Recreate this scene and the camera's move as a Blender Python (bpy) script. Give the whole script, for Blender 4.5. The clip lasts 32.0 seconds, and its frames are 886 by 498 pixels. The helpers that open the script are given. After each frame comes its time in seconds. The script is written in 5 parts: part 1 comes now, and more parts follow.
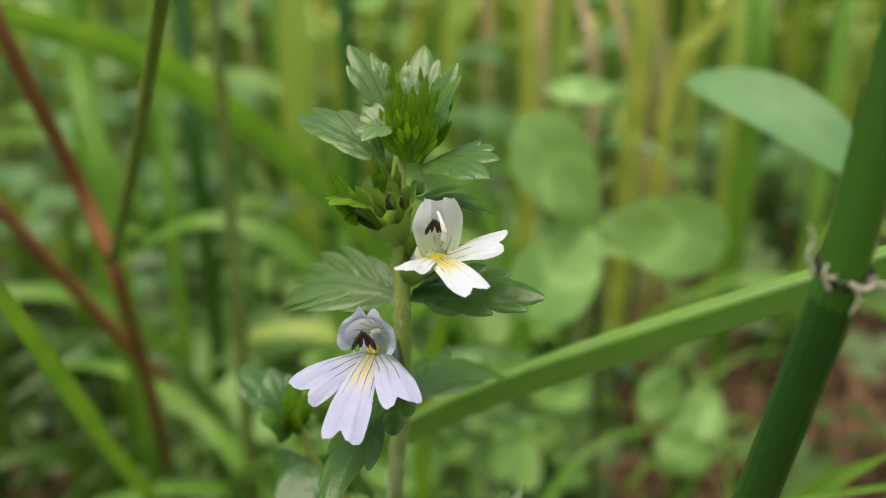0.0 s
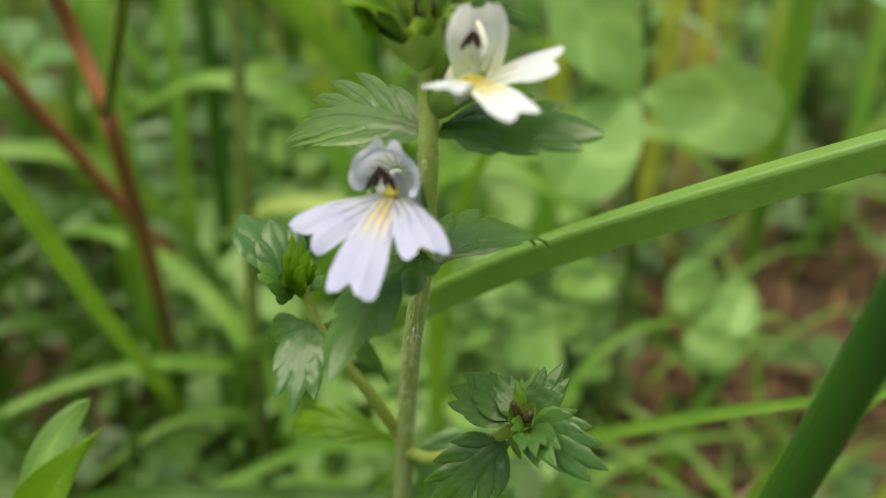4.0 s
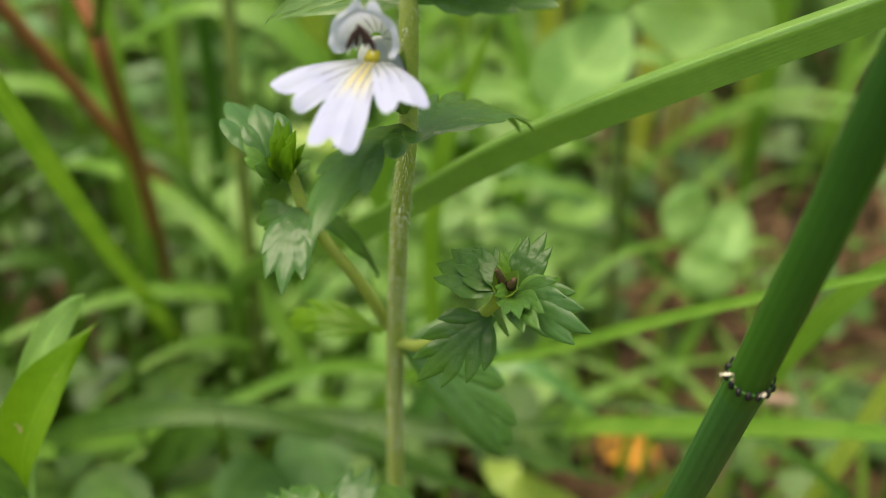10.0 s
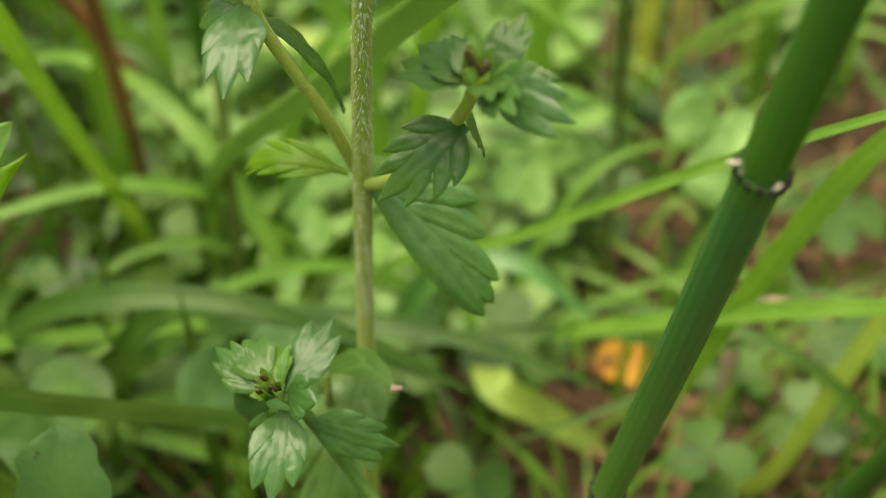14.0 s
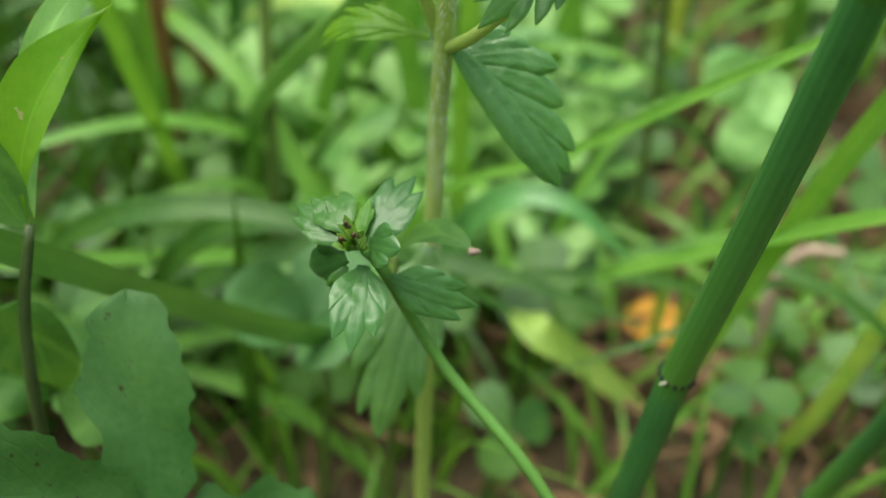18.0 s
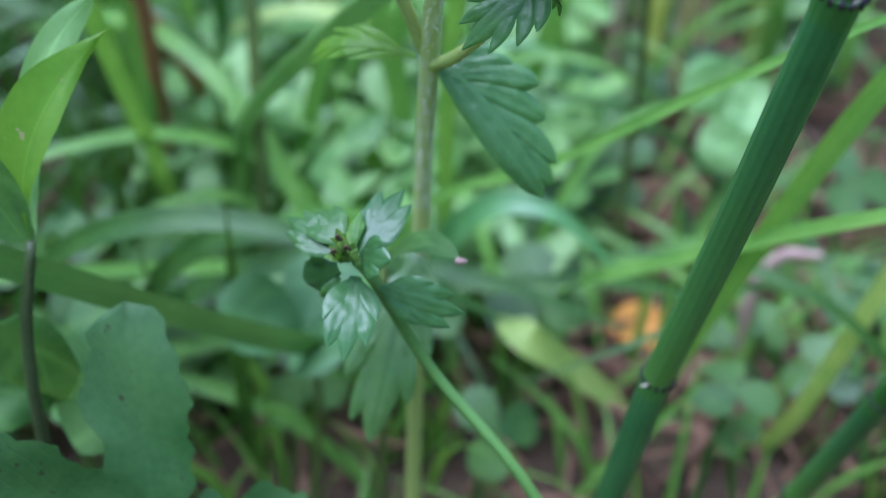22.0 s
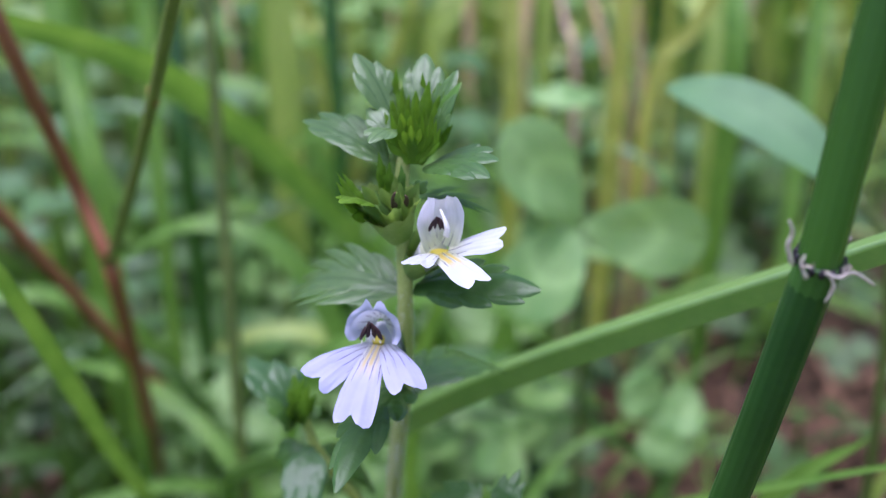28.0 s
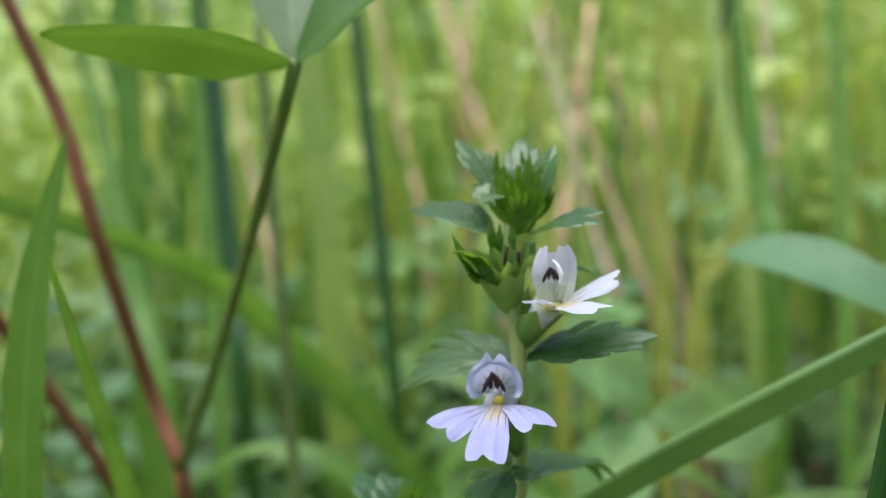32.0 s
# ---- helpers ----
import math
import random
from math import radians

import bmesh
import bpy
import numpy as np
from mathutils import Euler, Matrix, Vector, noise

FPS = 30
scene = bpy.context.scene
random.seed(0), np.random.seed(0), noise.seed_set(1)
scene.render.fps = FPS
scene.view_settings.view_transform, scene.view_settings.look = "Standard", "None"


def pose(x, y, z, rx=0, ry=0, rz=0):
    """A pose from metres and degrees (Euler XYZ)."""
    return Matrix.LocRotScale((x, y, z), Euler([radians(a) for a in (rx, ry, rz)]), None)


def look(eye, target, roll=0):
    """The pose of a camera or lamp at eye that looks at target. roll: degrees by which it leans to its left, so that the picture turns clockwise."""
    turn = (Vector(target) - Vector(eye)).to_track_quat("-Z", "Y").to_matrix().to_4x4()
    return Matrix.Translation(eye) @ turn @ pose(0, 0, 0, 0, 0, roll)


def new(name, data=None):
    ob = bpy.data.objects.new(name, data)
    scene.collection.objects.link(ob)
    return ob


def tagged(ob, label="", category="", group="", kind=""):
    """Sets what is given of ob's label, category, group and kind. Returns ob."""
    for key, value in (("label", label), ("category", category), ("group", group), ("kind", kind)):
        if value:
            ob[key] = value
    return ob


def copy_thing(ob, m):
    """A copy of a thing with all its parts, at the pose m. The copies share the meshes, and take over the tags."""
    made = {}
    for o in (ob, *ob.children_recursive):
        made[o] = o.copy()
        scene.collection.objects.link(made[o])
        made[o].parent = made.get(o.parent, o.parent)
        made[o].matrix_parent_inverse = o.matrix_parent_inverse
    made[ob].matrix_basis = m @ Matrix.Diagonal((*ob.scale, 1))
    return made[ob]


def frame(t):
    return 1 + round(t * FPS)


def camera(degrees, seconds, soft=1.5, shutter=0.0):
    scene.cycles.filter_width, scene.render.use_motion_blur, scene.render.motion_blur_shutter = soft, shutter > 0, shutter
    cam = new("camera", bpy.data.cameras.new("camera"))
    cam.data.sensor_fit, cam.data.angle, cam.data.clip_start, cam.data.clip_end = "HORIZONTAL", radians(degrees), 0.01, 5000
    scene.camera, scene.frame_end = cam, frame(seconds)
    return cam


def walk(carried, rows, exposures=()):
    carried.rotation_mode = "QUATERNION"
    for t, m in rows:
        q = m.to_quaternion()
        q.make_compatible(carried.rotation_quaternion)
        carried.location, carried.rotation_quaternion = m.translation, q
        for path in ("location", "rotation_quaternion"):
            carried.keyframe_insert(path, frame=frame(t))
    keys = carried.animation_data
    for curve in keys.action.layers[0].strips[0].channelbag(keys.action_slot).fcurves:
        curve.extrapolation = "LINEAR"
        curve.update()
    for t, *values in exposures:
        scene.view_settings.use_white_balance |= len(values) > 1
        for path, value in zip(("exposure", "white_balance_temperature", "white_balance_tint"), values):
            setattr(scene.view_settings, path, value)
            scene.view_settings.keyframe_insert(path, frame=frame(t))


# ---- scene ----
import itertools
from math import sin, cos, pi, tau, sqrt, exp, copysign

cam = camera(45.0, 32.0, soft=0.9)
PATH = [
    (0, -0.00000, -0.00000, 0.15500, 62.000, 0.000, -0.000),
    (0.5, 0.00106, 0.00066, 0.15261, 61.511, -0.617, 0.418),
    (1, 0.00109, 0.00115, 0.15180, 60.709, -0.914, 0.769),
    (1.5, 0.00013, 0.00240, 0.14992, 59.927, -1.037, 1.010),
    (2, -0.00032, 0.00324, 0.14891, 59.121, -0.961, 1.186),
    (2.5, -0.00039, 0.00292, 0.14891, 58.425, -0.981, 1.343),
    (3, -0.00091, 0.00549, 0.14641, 57.705, -1.113, 1.525),
    (3.5, -0.00121, 0.00836, 0.14538, 57.017, -1.341, 1.762),
    (5.5, 0.00017, 0.00979, 0.14689, 55.725, -1.527, 1.893),
    (6, -0.00035, 0.00846, 0.14801, 55.872, -1.423, 1.804),
    (6.5, -0.00106, 0.00932, 0.14717, 55.823, -1.324, 1.728),
    (7, -0.00156, 0.00775, 0.14736, 55.701, -1.231, 1.852),
    (7.5, -0.00060, 0.00638, 0.14800, 55.629, -1.155, 1.853),
    (8, -0.00058, 0.00718, 0.14789, 55.542, -1.058, 1.869),
    (8.5, -0.00127, 0.00664, 0.14776, 55.534, -0.929, 1.642),
    (9, -0.00192, 0.00632, 0.14771, 55.378, -0.983, 1.391),
    (9.5, -0.00085, 0.00609, 0.14434, 55.132, -0.836, 1.192),
    (10, 0.00028, 0.00522, 0.14128, 54.387, -0.647, 1.332),
    (10.5, 0.00054, 0.00388, 0.14351, 53.827, -0.926, 1.484),
    (11, 0.00179, 0.00265, 0.14283, 53.706, -1.025, 1.548),
    (11.5, 0.00270, 0.00321, 0.13906, 53.437, -1.230, 1.664),
    (12, 0.00473, 0.00410, 0.13334, 52.900, -1.102, 1.377),
    (12.5, 0.00553, 0.00549, 0.13079, 52.641, -0.571, 1.244),
    (13, 0.00500, 0.00591, 0.13051, 52.520, -0.225, 1.176),
    (13.5, 0.00384, 0.00731, 0.12750, 52.478, -0.542, 1.511),
    (15.5, 0.00021, 0.00515, 0.12803, 52.726, -1.766, 2.383),
    (16, -0.00085, 0.00285, 0.12433, 53.336, -1.767, 2.426),
    (16.5, -0.00125, -0.00073, 0.12143, 53.777, -1.716, 2.481),
    (17, -0.00195, -0.00101, 0.11869, 53.962, -1.749, 2.452),
    (17.5, -0.00381, 0.00035, 0.11719, 53.987, -1.953, 2.463),
    (18, -0.00279, -0.00010, 0.11740, 53.936, -2.098, 2.476),
    (18.5, -0.00314, -0.00063, 0.11795, 53.976, -2.172, 2.314),
    (19, -0.00376, -0.00091, 0.11752, 53.976, -2.104, 2.139),
    (19.5, -0.00364, -0.00140, 0.11740, 54.039, -2.225, 2.036),
    (20, -0.00379, -0.00138, 0.11760, 54.062, -2.346, 2.031),
    (20.5, -0.00337, -0.00190, 0.11790, 54.164, -2.342, 1.883),
    (21, -0.00341, -0.00205, 0.11911, 54.177, -2.044, 1.658),
    (21.5, -0.00307, -0.00256, 0.11976, 54.243, -1.892, 1.496),
    (22, -0.00292, -0.00240, 0.11954, 54.252, -1.911, 1.426),
    (22.5, -0.00285, -0.00251, 0.11977, 54.276, -1.786, 1.373),
    (23, -0.00237, -0.00274, 0.12540, 54.665, -1.446, 1.300),
    (23.5, -0.00185, -0.00155, 0.13691, 57.807, -0.659, 0.567),
    (24, -0.00198, -0.00129, 0.14427, 60.056, -0.031, -0.278),
    (24.5, -0.00111, -0.00139, 0.14762, 61.459, -0.254, -0.936),
    (26.5, -0.00122, -0.00257, 0.15029, 61.209, -0.354, -1.329),
    (27, -0.00146, -0.00211, 0.15136, 61.183, -0.278, -1.446),
    (27.5, -0.00241, -0.00279, 0.15543, 61.437, -0.378, -1.474),
    (28, -0.00180, -0.00428, 0.15645, 62.337, -0.455, -1.168),
    (28.5, -0.00204, -0.00477, 0.15651, 63.258, -0.559, -0.764),
    (29, -0.00163, -0.00482, 0.15828, 63.911, -0.667, -0.430),
    (29.5, -0.00206, -0.00585, 0.15843, 64.433, -0.623, -0.260),
    (30, -0.00253, -0.00544, 0.15735, 65.162, -0.144, -0.150),
    (30.5, -0.00567, -0.00363, 0.15356, 67.960, 0.320, -0.357),
    (31, -0.00488, -0.00488, 0.14885, 72.976, 1.091, -0.436),
    (31.5, -0.00681, -0.00733, 0.14360, 76.286, 2.967, -1.156),
    (32, -0.00919, -0.01262, 0.13950, 79.535, 3.075, -1.292),
]
EXPOSURES = [(0.0, 0.49, 7400, 8), (3.0, 0.60, 7650, 5), (6.0, 0.70, 7900, 0), (11.0, 0.88, 8150, 4), (13.0, 1.01, 8400, 6), (16.0, 1.09, 7900, -9), (19.0, 1.12, 5950, -2), (20.0, 1.11, 5350, 13), (21.0, 1.11, 4980, 20), (22.0, 1.10, 4720, 26), (22.5, 1.08, 4660, 28), (23.0, 1.05, 4550, 28),
             (24.0, 0.84, 4600, 33), (26.5, 0.69, 4950, 38), (28.0, 0.65, 5350, 40), (30.5, 0.52, 5750, 29), (32.0, 0.44, 5800, 23)]
walk(cam, [(t, pose(x, y, z, rx, ry, rz)) for t, x, y, z, rx, ry, rz in PATH], EXPOSURES)
# close-range lens: small aperture, focused on the flowering stem
cam.data.dof.use_dof = True
cam.data.dof.focus_distance = 0.070
cam.data.dof.aperture_fstop = 26.0

# ---- sky and sun: bright open shade, soft light from above ----
SUN_UP, SUN_ROUND = 80.0, 260.0
world = bpy.data.worlds.new("sky")
scene.world = world
world.use_nodes = True
wn = world.node_tree
sky = wn.nodes.new("ShaderNodeTexSky")
sky.sky_type = "NISHITA"
sky.sun_disc = False
sky.sun_elevation, sky.sun_rotation = radians(SUN_UP), radians(SUN_ROUND)
sky.dust_density = 3.0
wn.links.new(sky.outputs[0], wn.nodes["Background"].inputs[0])
wn.nodes["Background"].inputs[1].default_value = 0.12
sun = new("sun", bpy.data.lights.new("sun", "SUN"))
sun.data.energy, sun.data.angle, sun.data.color = 3.3, radians(55), (1.0, 0.96, 0.88)
az, el = radians(SUN_ROUND), radians(SUN_UP)
sun.matrix_world = look((sin(az) * cos(el) * 5, cos(az) * cos(el) * 5, sin(el) * 5), (0, 0, 0))

# ---- helpers: places are given in millimetres ----
def mm(*p):
    p = p[0] if len(p) == 1 else p
    return Vector(p) * 0.001


def thing(name, base, label, category, group="", kind=""):
    ob = new(name)
    ob.empty_display_size = 0.002
    ob.location = mm(base)
    return tagged(ob, label, category, group, kind)


def part(name, bm, mat, parent=None, label="", smooth=True):
    me = bpy.data.meshes.new(name)
    bm.to_mesh(me)
    bm.free()
    me.materials.append(mat)
    if smooth:
        me.polygons.foreach_set("use_smooth", [True] * len(me.polygons))
    ob = new(name, me)
    if parent is not None:
        ob.parent = parent
        ob.matrix_parent_inverse = Matrix.Translation(-parent.location)
    if label:
        ob["label"] = label
    return ob


def spline(pts, n):
    """Catmull-Rom through pts, n steps in each span."""
    pts = [Vector(p) for p in pts]
    pts = [2 * pts[0] - pts[1]] + pts + [2 * pts[-1] - pts[-2]]
    out = []
    for a, b, c, d in zip(pts, pts[1:], pts[2:], pts[3:]):
        for i in range(n):
            t = i / n
            out.append(0.5 * (2 * b + (c - a) * t + (2 * a - 5 * b + 4 * c - d) * t * t + (3 * b - a - 3 * c + d) * t ** 3))
    return out + [pts[-2]]


def tube(pts, radii, sides=10, n=6, ridges=0, groove=0.0, bm=None, wobble=0.0):
    """A round stem through pts (mm), with the radius running through radii (mm)."""
    bm = bm or bmesh.new()
    line = spline([mm(p) for p in pts], n)
    last = len(line) - 1
    uvl = bm.loops.layers.uv.verify()
    rings, ref = [], Vector((0.31, 0.9, 0.2))
    for i, p in enumerate(line):
        d = (line[min(i + 1, last)] - line[max(i - 1, 0)]).normalized()
        a = d.cross(ref).normalized()
        b = d.cross(a)
        k = i / last * (len(radii) - 1)
        j = min(int(k), len(radii) - 2)
        r = (radii[j] + (radii[j + 1] - radii[j]) * (k - j)) * 0.001
        r *= 1 + wobble * noise.noise(p * 900)
        ring = []
        for s in range(sides):
            th = tau * s / sides
            q = r * (1 + groove * cos(ridges * th)) if ridges else r
            ring.append(bm.verts.new(p + q * (cos(th) * a + sin(th) * b)))
        rings.append(ring)
    for i in range(last):
        for s in range(sides):
            f = bm.faces.new((rings[i][s], rings[i][(s + 1) % sides], rings[i + 1][(s + 1) % sides], rings[i + 1][s]))
            for lp, uv in zip(f.loops, ((i, s), (i, s + 1), (i + 1, s + 1), (i + 1, s))):
                lp[uvl].uv = (uv[0] / last, uv[1] / sides)
    bm.faces.new(rings[0][::-1])
    bm.faces.new(rings[-1])
    return bm


def sheet(line, normal, width, nv=8, fold=0.0, pleat=0.0, teeth=0, shear=0.0, end=None, curl=0.0, bm=None, wave=0.0, left=1.0, right=1.0, ragged=0.0):
    """A leaf, blade or petal: a skin along line (metres), half as wide as width(u) (mm) on each side, folded along its rib."""
    bm = bm or bmesh.new()
    uvl = bm.loops.layers.uv.verify()
    last = len(line) - 1
    normal = Vector(normal).normalized()
    cf, sf = cos(radians(fold)), sin(radians(fold))
    rows = []
    for i in range(last + 1):
        u = i / last
        row = []
        for j in range(nv + 1):
            s = 2 * j / nv - 1
            uu = u * (end(s) if end else 1.0)
            k = min(uu * last, last - 1e-6)
            a = int(k)
            c = line[a].lerp(line[a + 1], k - a)
            d = (line[min(a + 1, last)] - line[max(a - 1, 0)]).normalized()
            side = d.cross(normal).normalized()
            up = side.cross(d)
            w = width(u) * 0.001
            x = s * w * (left if s < 0 else right)
            if ragged:
                x *= 1 + ragged * (noise.noise(Vector((u * 5.5, 4.0 if s < 0 else 9.0, left))) + 0.28 * noise.noise(Vector((u * 15, 2.0 if s < 0 else 7.0, right))))
            h = abs(x) * sf - curl * x * x * 1000 + pleat * 0.001 * cos(tau * (u * teeth + 0.1)) * abs(s) * (1 if teeth else 0)
            h += wave * 0.001 * sin(u * 9 + s * 2.2)
            row.append(bm.verts.new(c + side * x * cf + up * h + d * (shear * abs(x))))
        rows.append(row)
    for i in range(last):
        for j in range(nv):
            f = bm.faces.new((rows[i][j], rows[i][j + 1], rows[i + 1][j + 1], rows[i + 1][j]))
            for lp, (a, b) in zip(f.loops, ((i, j), (i, j + 1), (i + 1, j + 1), (i + 1, j))):
                lp[uvl].uv = (a / last, b / nv)
    return bm


def bow(base, mid, tip, n):
    """A bow from base to tip that passes mid half way (mm)."""
    a, b, c = mm(base), mm(mid), mm(tip)
    q = 2 * b - (a + c) / 2
    return [(1 - t) ** 2 * a + 2 * t * (1 - t) * q + t * t * c for t in (i / n for i in range(n + 1))]


def oval(w, peak=0.5, blunt=0.6, foot=0.0):
    e = math.log(0.5) / math.log(peak)
    return lambda u: w * max(foot * (1 - u), max(0.0, sin(pi * min(1.0, u ** e))) ** blunt)


def strap(w, taper=0.35):
    return lambda u: w * min(1.0, 0.55 + 2.0 * u) * min(1.0, ((1.001 - u) / taper) ** 0.7)


# ---- materials ----
def nodes_of(name):
    m = bpy.data.materials.new(name)
    m.use_nodes = True
    t = m.node_tree
    return m, t, t.nodes["Principled BSDF"], t.nodes["Material Output"]


def link(t, a, b):
    t.links.new(a, b)


def val(t, op, a, b=None, clamp=False):
    n = t.nodes.new("ShaderNodeMath")
    n.operation, n.use_clamp = op, clamp
    for i, v in enumerate((a, b)):
        if v is None:
            continue
        if isinstance(v, (int, float)):
            n.inputs[i].default_value = v
        else:
            link(t, v, n.inputs[i])
    return n.outputs[0]


def mixc(t, fac, a, b, blend="MIX"):
    n = t.nodes.new("ShaderNodeMix")
    n.data_type, n.blend_type = "RGBA", blend
    for i, v in ((0, fac), (6, a), (7, b)):
        if isinstance(v, (int, float)):
            n.inputs[i].default_value = v
        elif isinstance(v, tuple):
            n.inputs[i].default_value = (*v, 1)
        else:
            link(t, v, n.inputs[i])
    return n.outputs[2]


def grain(t, scale, detail=3.0, stretch=None):
    co = t.nodes.new("ShaderNodeTexCoord")
    n = t.nodes.new("ShaderNodeTexNoise")
    n.inputs["Scale"].default_value, n.inputs["Detail"].default_value = scale, detail
    if stretch:
        mp = t.nodes.new("ShaderNodeMapping")
        mp.inputs["Scale"].default_value = stretch
        link(t, co.outputs["UV"], mp.inputs[0])
        link(t, mp.outputs[0], n.inputs[0])
    else:
        link(t, co.outputs["Object"], n.inputs[0])
    return n.outputs[0]


def ramp(t, fac, lo, hi):
    n = t.nodes.new("ShaderNodeMapRange")
    n.inputs[1].default_value, n.inputs[2].default_value = lo, hi
    link(t, fac, n.inputs[0])
    return n.outputs[0]


def uvs(t):
    co = t.nodes.new("ShaderNodeTexCoord")
    sp = t.nodes.new("ShaderNodeSeparateXYZ")
    link(t, co.outputs["UV"], sp.inputs[0])
    return sp.outputs[0], sp.outputs[1]


def leaf_mat(name, dark, light, trans=0.35, rough=0.42, rib=0.5, veins=0, vein=0.3, island=False, lines=0, relief=0.5,
             spots=None, spot_at=0.62, glow=None, vary=0.35, gloss=0.5, young=None, mark=0.0, pebble=0.0, seam=0.0):
    """Living leaf: two greens mixed by growth and chance, pale veins, waxy gloss, light that comes through."""
    m, t, p, out = nodes_of(name)
    dark, light = ((c[0] * 1.5, c[1] * 1.35, c[2] * 1.3) for c in (dark, light))
    if island:
        chance = t.nodes.new("ShaderNodeNewGeometry").outputs["Random Per Island"]
    else:
        chance = t.nodes.new("ShaderNodeObjectInfo").outputs["Random"]
    big, fine = grain(t, 160), grain(t, 1500, 4)
    f = val(t, "ADD", val(t, "MULTIPLY", ramp(t, big, 0.3, 0.7), 0.55), val(t, "MULTIPLY", ramp(t, fine, 0.3, 0.7), 0.25))
    f = val(t, "ADD", f, val(t, "MULTIPLY", val(t, "SUBTRACT", chance, 0.3), vary), True)
    col = mixc(t, f, dark, light)
    u, v = uvs(t)
    off = val(t, "ABSOLUTE", val(t, "SUBTRACT", v, 0.5))
    height = fine
    if young:
        col = mixc(t, ramp(t, val(t, "ADD", u, val(t, "MULTIPLY", big, 0.25)), 0.75, 0.15), col, young)
    pale = tuple(min(1.0, c * 1.7 + 0.02) for c in light)
    if lines:
        w = val(t, "SINE", val(t, "MULTIPLY", v, tau * lines))
        col = mixc(t, val(t, "MULTIPLY", ramp(t, w, 0.1, 1.0), vein), col, pale)
        height = val(t, "ADD", val(t, "MULTIPLY", fine, 0.3), val(t, "MULTIPLY", w, 0.5))
    if veins:
        w = val(t, "FRACT", val(t, "SUBTRACT", val(t, "MULTIPLY", u, veins), val(t, "MULTIPLY", off, veins * 0.9)))
        w = val(t, "ABSOLUTE", val(t, "SUBTRACT", w, 0.5))
        line_ = ramp(t, w, 0.075, 0.0)
        col = mixc(t, val(t, "MULTIPLY", line_, vein), col, pale)
        height = val(t, "SUBTRACT", val(t, "MULTIPLY", fine, 0.4), val(t, "MULTIPLY", line_, 0.8))
    if mark:
        bend = val(t, "ABSOLUTE", val(t, "SUBTRACT", val(t, "ADD", u, val(t, "MULTIPLY", off, 0.7)), val(t, "ADD", 0.62, val(t, "MULTIPLY", big, 0.15))))
        col = mixc(t, val(t, "MULTIPLY", ramp(t, bend, 0.11, 0.03), mark), col, pale)
    deep = 0.0002
    if seam:
        col = mixc(t, val(t, "MULTIPLY", ramp(t, off, 0.07, 0.02), seam), col, tuple(c * 0.7 for c in dark))
    if pebble:
        height = val(t, "ADD", val(t, "MULTIPLY", height, 0.5), val(t, "MULTIPLY", grain(t, 3600, 2), pebble))
    if rib:
        col = mixc(t, val(t, "MULTIPLY", ramp(t, off, 0.035, 0.008), rib), col, pale)
    if spots:
        col = mixc(t, ramp(t, grain(t, 1300, 3), spot_at, spot_at + 0.05), col, spots)
    bp = t.nodes.new("ShaderNodeBump")
    bp.inputs["Strength"].default_value, bp.inputs["Distance"].default_value = relief, deep
    link(t, height, bp.inputs["Height"])
    link(t, col, p.inputs["Base Color"])
    link(t, bp.outputs[0], p.inputs["Normal"])
    p.inputs["Roughness"].default_value = rough
    p.inputs["Specular IOR Level"].default_value = gloss
    tr = t.nodes.new("ShaderNodeBsdfTranslucent")
    link(t, mixc(t, 1.0, col, glow or (1.5, 1.35, 0.7), "MULTIPLY"), tr.inputs[0])
    mx = t.nodes.new("ShaderNodeMixShader")
    mx.inputs[0].default_value = trans
    link(t, p.outputs[0], mx.inputs[1])
    link(t, tr.outputs[0], mx.inputs[2])
    link(t, mx.outputs[0], out.inputs[0])
    return m


def plain_mat(name, dark, light, rough=0.6, scale=300, fine=2500, relief=0.5, gloss=0.4, lines=0, stretch=None, island=False, deep=0.0002):
    """Stem, bark, soil: two colours in patches and grain, with relief."""
    m, t, p, out = nodes_of(name)
    a, b = grain(t, scale, 4, stretch), grain(t, fine, 4)
    f = val(t, "ADD", val(t, "MULTIPLY", ramp(t, a, 0.32, 0.68), 0.65), val(t, "MULTIPLY", ramp(t, b, 0.3, 0.7), 0.35))
    if island:
        chance = t.nodes.new("ShaderNodeNewGeometry").outputs["Random Per Island"]
        f = val(t, "ADD", val(t, "MULTIPLY", f, 0.5), val(t, "MULTIPLY", chance, 0.5), True)
    col = mixc(t, f, dark, light)
    h = b
    if lines:
        u, v = uvs(t)
        w = val(t, "SINE", val(t, "MULTIPLY", v, tau * lines))
        col = mixc(t, val(t, "MULTIPLY", ramp(t, w, 0.2, 1.0), 0.35), col, tuple(min(1, c * 1.6) for c in light))
        h = val(t, "ADD", val(t, "MULTIPLY", b, 0.5), w)
    bp = t.nodes.new("ShaderNodeBump")
    bp.inputs["Strength"].default_value, bp.inputs["Distance"].default_value = relief, deep
    link(t, h, bp.inputs["Height"])
    link(t, bp.outputs[0], p.inputs["Normal"])
    link(t, col, p.inputs["Base Color"])
    p.inputs["Roughness"].default_value, p.inputs["Specular IOR Level"].default_value = rough, gloss
    return m


